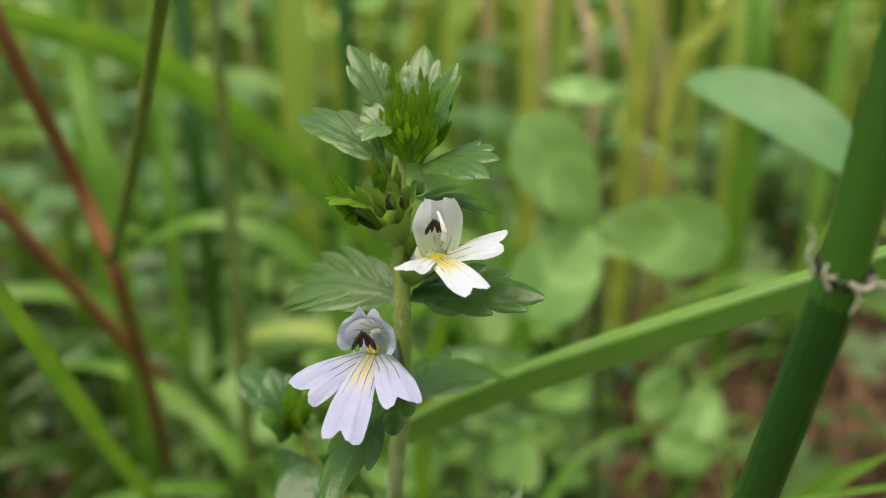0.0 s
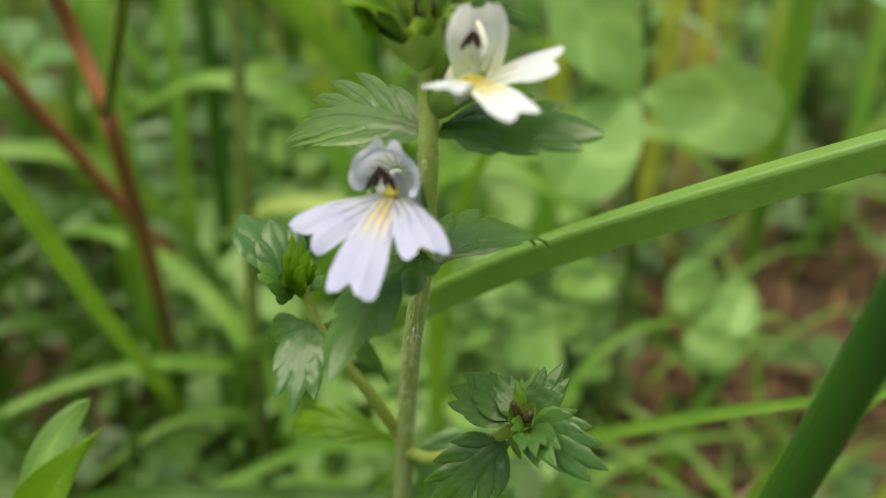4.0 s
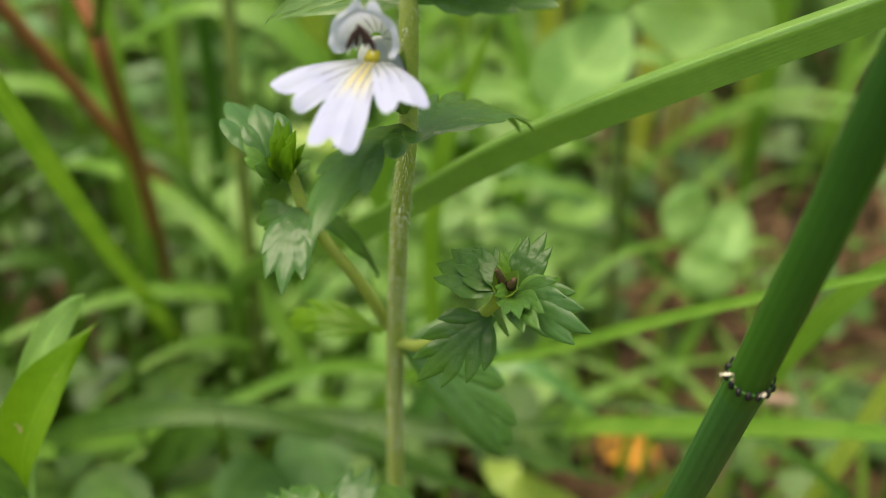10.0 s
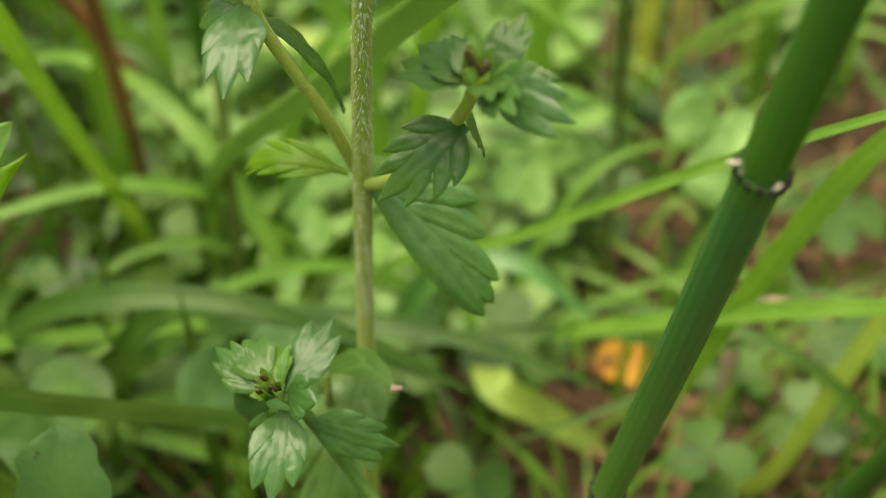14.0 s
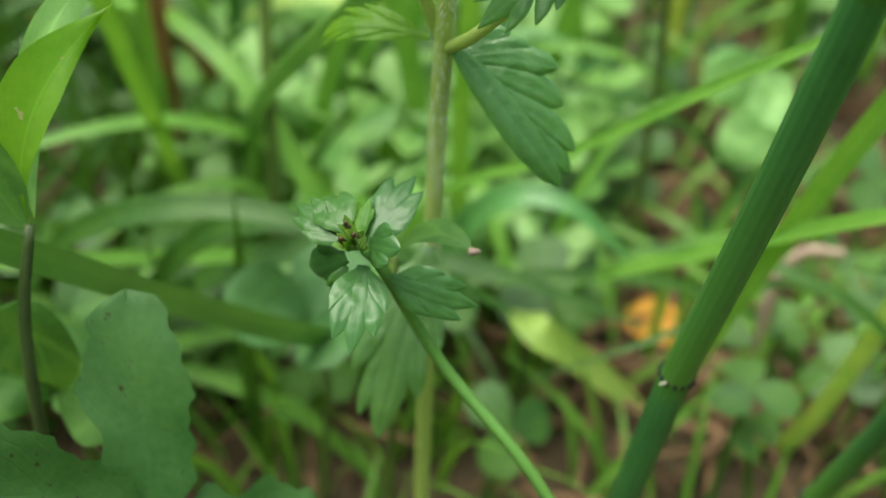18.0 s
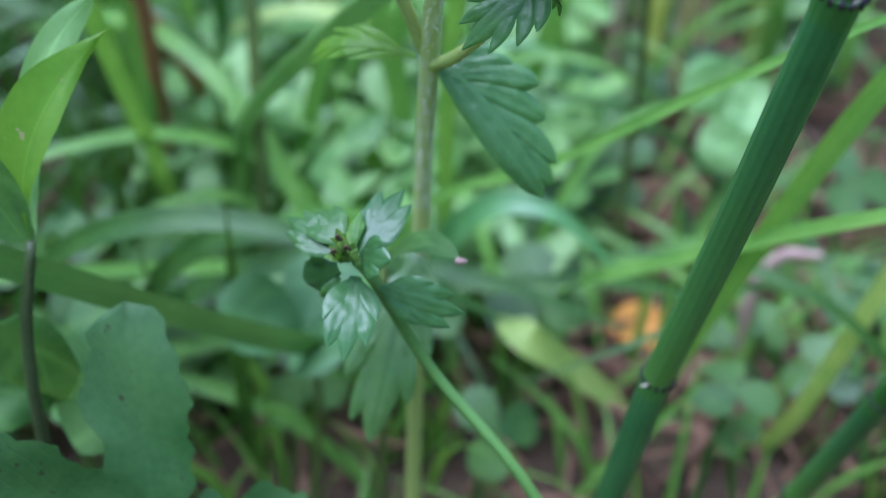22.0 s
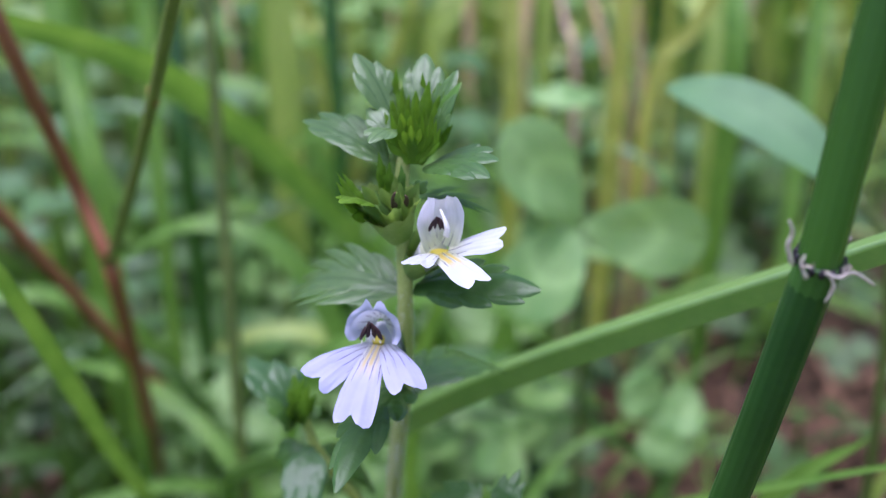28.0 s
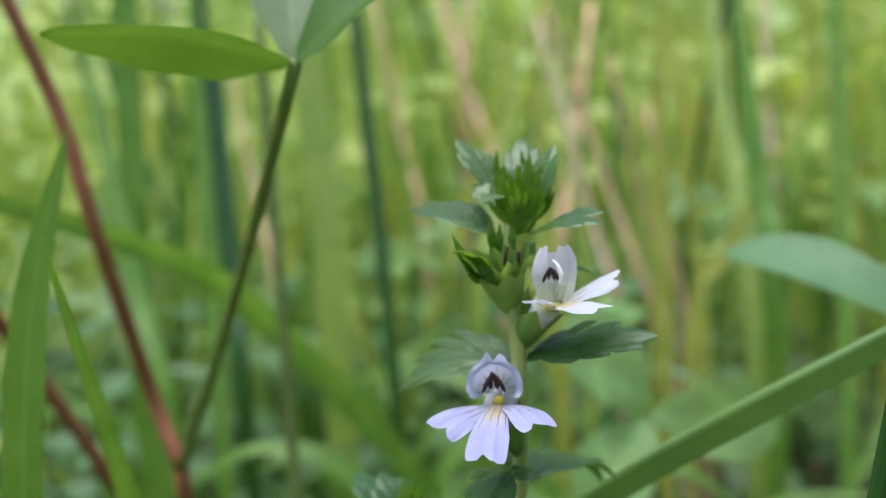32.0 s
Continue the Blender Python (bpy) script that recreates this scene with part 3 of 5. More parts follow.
def lip_lobe(parent, base, tip, normal, foot, w, mat, notch=0.2, skew=0.0, sag=0.3, droop=0.0):
    """One lobe of the lower lip: a thin tongue that widens to a notched, softly rippled end."""
    b, t = Vector(base), Vector(tip)
    d = t - b
    side = d.cross(Vector(normal)).normalized()
    up = side.cross(d).normalized()
    bm = bmesh.new()
    uvl = bm.loops.layers.uv.verify()
    nu, nv, rows = 22, 20, []
    for k in range(nu + 1):
        u = k / nu
        row = []
        for j in range(nv + 1):
            s = 2 * j / nv - 1
            a = abs(s)
            reach = 1.04 - notch * exp(-(abs(s - skew) / 0.22) ** 1.3) - 0.20 * max(0.0, (a - 0.5) / 0.5) ** 2 - 0.14 * max(0.0, (a - 0.75) / 0.25) ** 2 + 0.008 * sin(s * 23)
            x = u * reach
            half = foot + (w - foot) * (max(0.0, x - 0.08) / 0.93) ** 1.2
            h = sag * sin(pi * min(1.0, x)) - droop * x * x + 0.10 * w * (1 - s * s) * (1 - x) + 0.22 * x * noise.noise(Vector((s * 2.2, x * 2.5, b.x))) - 0.22 * x * x * s * s
            h -= 0.09 * x * exp(-((s - skew) / 0.22) ** 2)
            row.append(bm.verts.new(mm(b + d * x + side * (s * half) + up * h)))
        rows.append(row)
    for k in range(nu):
        for j in range(nv):
            f = bm.faces.new((rows[k][j], rows[k][j + 1], rows[k + 1][j + 1], rows[k + 1][j]))
            for lp, (p, q) in zip(f.loops, ((k, j), (k, j + 1), (k + 1, j + 1), (k + 1, j))):
                lp[uvl].uv = (p / nu, q / nv)
    return part("lip_lobe", bm, mat, parent, "notched lip lobe with dark guide lines")


def petal(parent, base, mid, tip, normal, w, mat, notch=0.16, name="petal", fold=0, curl=0.06, foot=0.26):
    def width(u):
        return w * (foot + (1 - foot) * min(1.0, u / 0.7))
    def end(s):
        a = abs(s)
        return 1.0 - 0.75 * notch * exp(-(s / 0.30) ** 2) - 0.26 * max(0.0, (a - 0.35) / 0.65) ** 2.2 + 0.012 * sin(s * 19)
    bm = sheet(bow(base, mid, tip, 16), normal, width, 12, fold, end=end, curl=curl, wave=0.05)
    return part(name, bm, mat, parent)


def blob(bm, p, r, stretch=(1, 1, 1), rough=0.15, turn=None):
    m = Matrix.Translation(mm(p)) @ (turn or Matrix.Identity(4)) @ Matrix.Diagonal((*[r * 0.001 * s for s in stretch], 1))
    made = bmesh.ops.create_icosphere(bm, subdivisions=2, radius=1.0, matrix=m)["verts"]
    for v in made:
        v.co += (v.co - mm(p)) * rough * noise.noise(v.co * 2500)
    return bm


def calyx(parent, back, front, r0, r1, teeth=4, tooth=1.7, mat=None):
    a, b = mm(back), mm(front)
    d = (b - a).normalized()
    e = d.cross(Vector((0.1, 0.2, 1))).normalized()
    g = d.cross(e)
    bm = bmesh.new()
    uvl = bm.loops.layers.uv.verify()
    rows, n = [], 24
    for i in range(9):
        u = i / 8
        ring = []
        for k in range(n):
            th = tau * k / n
            r = (r0 + (r1 - r0) * min(1.0, u * 1.5) ** 0.6) * 0.001
            reach = (b - a).length * min(1.0, u / 0.62)
            if u > 0.62:
                point = abs(((k / n * teeth) % 1.0) - 0.5) * 2
                up = (u - 0.62) / 0.38
                reach += tooth * 0.001 * up * (1 - point) ** 1.1
                r *= 1 + 0.25 * up * (1 - point)
            ring.append(bm.verts.new(a + d * reach + r * (cos(th) * e + sin(th) * g)))
        rows.append(ring)
    for i in range(8):
        for k in range(n):
            f = bm.faces.new((rows[i][k], rows[i][(k + 1) % n], rows[i + 1][(k + 1) % n], rows[i + 1][k]))
            for lp, (x, y) in zip(f.loops, ((i, k), (i, k + 1), (i + 1, k + 1), (i + 1, k))):
                lp[uvl].uv = (x / 8, y / n)
    bm.faces.new(rows[0][::-1])
    return part("calyx", bm, mat or CALYX, parent, "pale green ribbed calyx with pointed teeth")


def hood(parent, back, mouth, half, high, mat):
    """The helmet-shaped upper lip: an arch over the throat, with a rolled rim and a toothed, two-pointed crest."""
    a, c = Vector(back), Vector(mouth)
    d = (c - a)
    side = d.cross(Vector((0, 0, 1))).normalized()
    up = side.cross(d).normalized()
    bm = bmesh.new()
    uvl = bm.loops.layers.uv.verify()
    rows, n, m = [], 16, 36
    for i in range(n + 1):
        v = i / n
        grow = sin(pi / 2 * v ** 0.75) * 0.78 + 0.22
        roll = max(0.0, (v - 0.80) / 0.20) ** 1.4
        row = []
        for k in range(m + 1):
            s = 2 * k / m - 1
            th = s * radians(118)
            top = max(0.0, cos(th))
            crest = exp(-((abs(s) - 0.10) / 0.085) ** 2) - 0.5 * exp(-(s / 0.05) ** 2)
            x = half * sin(th) * (1.0 - 0.16 * max(0.0, -cos(th)) * v) * grow
            z = (high * cos(th) if cos(th) > 0 else half * 0.9 * cos(th)) * grow
            x += copysign(0.42 * roll * min(1.0, abs(s) * 3), s)
            z += roll * (0.25 * top + 0.58 * crest * (1 + 0.35 * sin(s * 60)))
            fwd = v * (1.0 - 0.16 * (1 - top)) - 0.10 * roll * (1 + 0.8 * top) + 0.03 * roll * sin(s * 17)
            row.append(bm.verts.new(mm(a + d * fwd + side * x + up * z)))
        rows.append(row)
    for i in range(n):
        for k in range(m):
            f = bm.faces.new((rows[i][k], rows[i][k + 1], rows[i + 1][k + 1], rows[i + 1][k]))
            for lp, (x, y) in zip(f.loops, ((i, k), (i, k + 1), (i + 1, k + 1), (i + 1, k))):
                lp[uvl].uv = (x / n, y / m)
    return part("upper_lip", bm, mat, parent, "hooded upper lip with a toothed two-pointed crest")


def anthers(parent, p, r, spread, side):
    """Four narrow dark pollen sacs that fan out downwards under the hood, each with a pale spur."""
    for i, (a, b) in enumerate(((-1.0, -0.30), (-0.32, 0.15), (0.36, 0.05), (1.0, -0.40))):
        q = Vector(p) + Vector(side) * a * spread + Vector((0, 0, b * spread))
        an = part("anther", blob(bmesh.new(), q, r, (0.42, 0.5, 1.6), 0.25, Matrix.Rotation(-0.42 * a, 4, "Y")), ANTHER, parent)
        part("spur", tube([q + Vector((0.25 * a * r, -0.1, -1.4 * r)), q + Vector((0.4 * a * r, -0.2, -1.9 * r))], [0.07, 0.03], 6, 3), STIGMA, an, "tiny whitish anther spur")


eyebright = thing("eyebright", (-5, 77, 0), "flowering eyebright with toothed leaves and two small lipped flowers", "wildflower")
STALK = ((-5, 77, -4), (-5.2, 77, 30), (-5.0, 75.8, 67), (-4.7, 74.3, 81.5), (-3.9, 70.0, 97.2), (-3.1, 67.1, 106), (-2.9, 65.6, 116.2), (-3.1, 67.6, 124), (-2.6, 69.3, 128))
part("stem", tube(STALK, [0.85, 0.80, 0.76, 0.76, 0.68, 0.63, 0.60, 0.55, 0.4], 16, 8, wobble=0.06), STEM, eyebright, "pale green downy stem")

down = bmesh.new()
hr = random.Random(5)
for k in range(3000):
    z = hr.uniform(58, 123.5)
    ax = next((a, c) for a, c in zip(STALK[1:], STALK[2:]) if z <= c[2])
    p = Vector(ax[0]).lerp(Vector(ax[1]), (z - ax[0][2]) / (ax[1][2] - ax[0][2]))
    th = hr.uniform(0, tau)
    o = Vector((cos(th), sin(th), -0.5))
    q = p + o * 0.60
    e = Vector((-sin(th), cos(th), 0)) * 0.020
    down.faces.new([down.verts.new(mm(v)) for v in (q - e, q + e, q + o * hr.uniform(0.14, 0.42) + Vector((0, 0, -0.16)))])
tagged(part("stem_hairs", down, HAIR, eyebright, "fine whitish hairs on the stem"), kind="stuff")

# lower flower
low = part("lower_flower", tube([(-3.4, 66.0, 109.6), (-3.9, 64.6, 111.9), (-4.7, 63.0, 113.9)], [0.6, 0.9, 1.2], 14, 5), HOOD, eyebright, "pale lilac two-lipped flower with dark guide lines")
lip_lobe(low, (-5.3, 61.6, 113.8), (-9.2, 57.1, 114.1), (0.05, -0.42, 0.9), 0.72, 1.74, LILAC_SIDE, 0.14, -0.08, 0.40)
lip_lobe(low, (-4.3, 61.6, 113.9), (-2.55, 55.3, 114.6), (0.05, -0.35, 0.93), 0.72, 1.70, LILAC_SIDE, 0.15, 0.1, 0.40)
lip_lobe(low, (-4.85, 61.4, 114.0), (-6.4, 53.4, 113.2), (-0.05, -0.40, 0.9), 0.78, 1.76, LILAC, 0.14, 0.12, 0.55)
hood(low, (-4.7, 63.6, 114.6), (-5.3, 59.4, 116.1), 1.62, 1.75, HOOD)
part("palate", blob(bmesh.new(), (-4.8, 61.7, 114.35), 0.56, (0.85, 0.7, 0.85), 0.35), PALATE, low, "yellow throat swelling")
anthers(low, (-5.25, 59.6, 116.5), 0.42, 0.52, (1, 0.1, 0))
calyx(low, (-3.3, 66.4, 108.6), (-4.0, 64.2, 111.8), 0.5, 1.15, 4, 2.0)

# upper flower
upf = part("upper_flower", tube([(-2.6, 66.4, 117.3), (-1.7, 65.0, 119.0), (-0.8, 63.6, 120.8)], [0.6, 0.8, 1.1], 14, 5), HOOD_WHITE, eyebright, "white two-lipped flower with a yellow throat")
lip_lobe(upf, (-0.9, 62.6, 120.9), (-2.2, 58.3, 122.5), (-0.1, -0.35, 0.93), 0.7, 1.25, WHITE_SIDE, 0.12, 0.0, 0.1)
lip_lobe(upf, (0.3, 62.8, 121.0), (3.9, 60.9, 123.2), (-0.1, -0.45, 0.9), 0.7, 1.30, WHITE_SIDE, 0.13, 0.0, 0.1)
lip_lobe(upf, (-0.3, 62.6, 120.9), (2.0, 56.5, 122.1), (0.0, -0.35, 0.93), 0.85, 1.32, WHITE, 0.12, 0.0, 0.15)
petal(upf, (-1.0, 63.0, 121.2), (-1.55, 62.9, 123.4), (-1.15, 62.2, 125.6), (0.62, -0.8, 0.1), 0.80, HOOD_WHITE, 0.08, "hood_lobe", 22, 0.04, 0.85)
petal(upf, (0.3, 63.2, 121.2), (0.85, 63.3, 123.4), (0.45, 62.9, 125.5), (-0.62, -0.8, 0.1), 0.86, HOOD_WHITE, 0.08, "hood_lobe", 22, 0.04, 0.85)
part("palate", blob(bmesh.new(), (-0.35, 63.0, 120.8), 0.75, (1.0, 0.8, 0.4), 0.2), PALATE, upf, "yellow-green throat swelling")
part("hood_back", sheet(bow((-0.4, 64.2, 120.8), (-0.4, 64.3, 122.7), (-0.4, 63.7, 124.7), 8), (0, -1, 0.2), lambda u: 1.25 * (1 - 0.30 * u), 6, -18), HOOD_WHITE, upf)
anthers(upf, (-0.55, 62.8, 123.3), 0.34, 0.40, (1, 0.1, 0))
part("stigma", tube([(-0.35, 62.9, 124.3), (-0.1, 62.1, 124.0), (0.12, 61.8, 123.3), (0.05, 61.9, 122.8)], [0.08, 0.13, 0.22, 0.24], 8, 4), STIGMA, upf, "white curved stigma")
calyx(upf, (-2.7, 66.8, 117.0), (-1.5, 64.6, 119.8), 0.5, 1.35, 4, 2.2)

# leafy head and paired leaves on the stem
leaf(eyebright, (-3.6, 69.5, 127.8), (-6.6, 72.7, 132.5), (0.6, -0.6, 0.6), FAN3, LEAF_PALE, wide=0.78)
leaf(eyebright, (-4.2, 70.5, 129.5), (-4.9, 72.5, 131.7), (0.3, -0.7, 0.6), FAN3, LEAF_PALE)
leaf(eyebright, (-1.8, 69.5, 128.1), (-1.3, 73.2, 132.3), (0.0, -0.8, 0.5), FAN3, LEAF_PALE, wide=0.78)
leaf(eyebright, (-0.7, 69.0, 127.8), (1.0, 70.5, 131.9), (-0.6, -0.5, 0.6), FAN3, LEAF_PALE, wide=0.78)
leaf(eyebright, (-0.6, 68.4, 127.5), (1.2, 68.4, 131.7), (-0.8, -0.3, 0.5), SLIM, LEAF_MID)
leaf(eyebright, (-0.7, 67.8, 127.1), (0.8, 67.6, 131.1), (-0.7, -0.5, 0.5), SLIM, LEAF_PALE)
leaf(eyebright, (-2.6, 68.6, 125.3), (-3.5, 71.5, 131.7), (0.5, -0.8, 0.6), CLAW, BRACT, sag=-0.12, wide=0.82)
leaf(eyebright, (-2.4, 68.7, 125.3), (-2.4, 71.8, 131.6), (0.5, -0.8, 0.6), CLAW, BRACT, sag=-0.06, wide=0.88)
leaf(eyebright, (-2.2, 68.4, 125.4), (-1.6, 70.8, 131.6), (-0.4, -0.8, 0.6), CLAW, BRACT, sag=-0.13, wide=0.88)
leaf(eyebright, (-1.9, 68.3, 125.5), (-0.2, 70.4, 131.0), (-0.3, -0.8, 0.6), CLAW, BRACT, sag=-0.06, wide=0.87)
leaf(eyebright, (-1.7, 68.1, 125.5), (0.0, 69.6, 130.6), (-0.5, -0.8, 0.6), CLAW, BRACT, sag=-0.05, wide=1.11)
leaf(eyebright, (-2.5, 68.2, 125.5), (-3.1, 69.8, 130.8), (0.6, -0.8, 0.6), CLAW, BRACT, sag=-0.09, wide=0.86)
leaf(eyebright, (-2.0, 68.0, 125.6), (-1.1, 69.2, 131.5), (0.1, -0.8, 0.6), CLAW, BRACT, sag=-0.05, wide=0.99)
leaf(eyebright, (-2.7, 68.1, 125.6), (-3.9, 69.4, 130.0), (0.8, -0.8, 0.6), CLAW, BRACT, sag=-0.05, wide=1.10)
leaf(eyebright, (-2.2, 67.8, 125.7), (-2.0, 68.2, 130.7), (0.1, -0.8, 0.6), CLAW, BRACT, sag=-0.10, wide=0.86)
leaf(eyebright, (-2.5, 67.6, 125.8), (-3.1, 67.4, 129.8), (0.0, -0.8, 0.6), CLAW, BRACT, sag=-0.14, wide=1.02)
leaf(eyebright, (-1.9, 67.7, 125.7), (-0.7, 68.0, 130.3), (-0.5, -0.8, 0.6), CLAW, BRACT, sag=-0.11, wide=1.15)
leaf(eyebright, (-2.1, 67.4, 125.9), (-1.6, 66.8, 129.9), (-0.4, -0.8, 0.6), CLAW, BRACT, sag=-0.08, wide=0.90)
leaf(eyebright, (-2.3, 67.3, 125.9), (-2.4, 66.2, 129.3), (0.0, -0.8, 0.6), CLAW, BRACT, sag=-0.08, wide=1.12)
leaf(eyebright, (-2.6, 67.5, 125.8), (-3.8, 67.0, 129.8), (0.5, -0.8, 0.6), CLAW, BRACT, sag=-0.06, wide=1.02)
leaf(eyebright, (-1.8, 67.3, 125.9), (-0.6, 66.4, 129.7), (-0.8, -0.8, 0.6), CLAW, BRACT, sag=-0.09, wide=0.81)
leaf(eyebright, (-4.1, 68.4, 125.4), (-10.7, 73.1, 127.1), (-0.2, -0.1, 0.9), BROAD, LEAF_PALE, right=0.95, left=0.75, cup=0.6, wide=0.72)
leaf(eyebright, (-3.9, 68.0, 127.8), (-5.6, 69.8, 129.2), (-0.2, -0.6, 0.8), FAN3, LEAF_PALE)
leaf(eyebright, (-3.6, 67.5, 128.5), (-5.3, 64.8, 128.5), (-0.3, -0.6, 0.8), FAN3, LEAF_PALE)
leaf(eyebright, (-1.3, 68.2, 125.3), (3.0, 62.6, 126.8), (0.0, -0.3, 0.9), PALM, LEAF_PALE, left=1.15, right=0.45)
leaf(eyebright, (-4.6, 66.8, 122.2), (-7.5, 63.0, 126.4), (-0.3, -0.6, 0.7), CLAW, BRACT, wide=1.15, sag=-0.1)
leaf(eyebright, (-5.0, 66.0, 122.7), (-7.2, 61.2, 125.6), (-0.1, -0.4, 0.9), FAN3, BRACT, wide=0.6)
leaf(eyebright, (-2.5, 67.8, 122.9), (3.5, 67.0, 122.1), (0.1, 0.1, 1.0), CLAW, LEAF_MID, left=1.8, right=0.9, wide=1.1)
leaf(eyebright, (-2.2, 66.5, 123.9), (-1.2, 66.0, 125.1), (0.2, -0.7, 0.7), FAN3, LEAF_PALE)
leaf(eyebright, (-4.5, 66.2, 123.8), (-4.7, 66.2, 127.3), (0.3, -0.9, 0.2), SPEAR, BRACT, wide=0.6)
leaf(eyebright, (-4.1, 65.8, 124.1), (-3.9, 65.6, 126.8), (0.0, -0.9, 0.2), SPEAR, BRACT, wide=0.7)
leaf(eyebright, (-3.0, 66.0, 124.1), (-3.1, 65.6, 126.6), (0.0, -0.9, 0.2), SPEAR, LEAF_MID, wide=0.6)
leaf(eyebright, (-3.5, 66.3, 116.0), (-12.5, 72.8, 111.8), (-0.3, -0.28, 0.9), LONG, LEAF_PALE, sag=0.13, cup=0.8, wide=0.75)
leaf(eyebright, (-2.2, 65.8, 116.4), (6.8, 61.5, 118.6), (-0.1, -0.4, 0.9), CRENATE, LEAF, sag=0.05, cup=-0.2, wide=0.85, left=1.0, right=0.8)
leaf(eyebright, (-3.3, 66.0, 107.4), (-7.6, 52.6, 108.0), (-0.2, -0.5, 0.8), CRENATE, LEAF, sag=0.10, wide=0.62, right=0.75)
leaf(eyebright, (-2.6, 67.3, 105.8), (5.0, 77.0, 101.0), (0.2, 0.2, 0.9), TOOTHED, LEAF, sag=0.16, cup=0.2, wide=0.7)
leaf(eyebright, (-3.6, 73.5, 82.4), (4.9, 70.0, 73.0), (0.3, -0.8, 0.5), HALF, LEAF_BROAD, sag=0.04, arch=0.34)
leaf(eyebright, (-5.8, 75.2, 82.4), (-15.1, 80.0, 78.8), (-0.1, -0.55, 0.85), TOOTHED, BRACT, sag=0.24, cup=0.1, wide=0.42)
leaf(eyebright, (-5.2, 75.6, 63.0), (-9.0, 66.0, 48.4), (-0.1, -0.8, 0.7), CRENATE, LEAF_PALE, sag=0.05, wide=0.72)
calyx(eyebright, (-3.1, 67.2, 119.6), (-4.0, 65.6, 123.2), 0.5, 1.9, 7, 1.2, SEED)
for p in ((-5.2, 65.2, 123.6), (-3.9, 64.5, 123.8), (-2.7, 65.2, 123.9)):
    calyx(eyebright, (-3.3, 66.6, 120.8), p, 0.4, 0.8, 4, 1.3)
part("withered_flower", tube([(-3.6, 64.6, 123.8), (-3.7, 64.0, 124.6), (-3.5, 63.7, 125.3)], [0.20, 0.16, 0.05], 7, 4, wobble=0.7), WITHERED, eyebright, "dark brown withered flower remnant")
part("withered_flower", tube([(-2.8, 64.8, 123.8), (-2.7, 64.3, 124.5), (-2.8, 64.0, 124.9)], [0.18, 0.16, 0.08], 7, 4, wobble=0.5), WITHERED, eyebright, "dark brown withered flower remnant")

# left branch with its small leaf cluster
lb = part("branch", tube([(-4.9, 74.8, 82.6), (-7.3, 72.6, 89.5), (-10.6, 70.8, 96.7), (-11.8, 70.5, 101.5)], [0.55, 0.50, 0.46, 0.40], 10, 6, wobble=0.06), STEM, eyebright, "thin pale side branch")
leaf(lb, (-11.4, 70.0, 98.3), (-11.9, 64.0, 94.9), (-0.1, -0.8, 0.6), STAR, LEAF_SHEEN, sag=0.06, arch=0.14)
leaf(lb, (-11.7, 70.2, 98.0), (-14.7, 71.0, 96.3), (-0.3, -0.6, 0.8), FAN3, LEAF)
leaf(lb, (-11.1, 71.0, 97.2), (-6.4, 78.0, 85.8), (0.1, -0.3, 0.9), BLUNT, LEAF, wide=0.5)
leaf(lb, (-12.8, 70.4, 101.1), (-16.8, 75.0, 104.1), (0.8, -0.7, 0.7), FAN3, LEAF_SHEEN)
leaf(lb, (-12.5, 70.4, 101.0), (-14.5, 74.0, 104.5), (0.4, -0.7, 0.7), FAN3, LEAF_SHEEN)
leaf(lb, (-12.6, 70.4, 100.7), (-15.0, 71.0, 103.1), (0.6, -0.7, 0.7), FAN3, LEAF_MID)
leaf(lb, (-12.5, 70.4, 100.4), (-13.8, 68.5, 102.7), (0.4, -0.7, 0.7), FAN3, LEAF)
leaf(lb, (-12.3, 70.4, 100.7), (-12.5, 71.5, 104.8), (0.1, -0.7, 0.7), SPEAR, BRACT)
leaf(lb, (-12.2, 70.4, 100.6), (-11.6, 70.5, 105.1), (-0.1, -0.7, 0.7), SPEAR, BRACT)
leaf(lb, (-12.1, 70.4, 100.6), (-11.0, 69.8, 104.8), (-0.2, -0.7, 0.7), SPEAR, BRACT)
leaf(lb, (-12.0, 70.4, 100.6), (-10.5, 70.5, 103.4), (-0.3, -0.7, 0.7), SPEAR, BRACT)
leaf(lb, (-12.2, 70.4, 100.5), (-11.8, 68.8, 104.9), (0.0, -0.7, 0.7), SPEAR, BRACT)
leaf(lb, (-12.1, 70.4, 100.4), (-11.1, 68.2, 104.7), (-0.1, -0.7, 0.7), SPEAR, BRACT)
leaf(lb, (-12.3, 70.4, 100.5), (-12.5, 69.0, 104.3), (0.1, -0.7, 0.7), SPEAR, BRACT)
leaf(lb, (-11.9, 70.4, 100.7), (-10.3, 71.5, 101.4), (-0.4, -0.7, 0.7), FAN3, LEAF_MID)

# right branch with its open leaf rosette
rb = part("branch", tube([(-4.6, 74.3, 82.0), (-2.4, 70.4, 85.0), (0.6, 66.8, 89.8), (2.8, 62.4, 95.6), (3.5, 59.8, 99.4)], [0.5, 0.5, 0.46, 0.43, 0.4], 10, 6, wobble=0.06), STEM, eyebright, "thin pale side branch")
leaf(rb, (2.9, 63.0, 94.3), (-2.3, 61.0, 89.8), (-0.2, -0.8, 0.6), TOOTHED, LEAF, sag=0.06)
leaf(rb, (2.9, 63.4, 94.1), (3.8, 66.5, 90.5), (0.3, -0.5, 0.8), STAR, LEAF, arch=0.14)
leaf(rb, (4.4, 59.3, 99.1), (8.8, 56.3, 98.5), (-0.5, -0.8, 0.7), STAR, LEAF_SHEEN, arch=0.14)
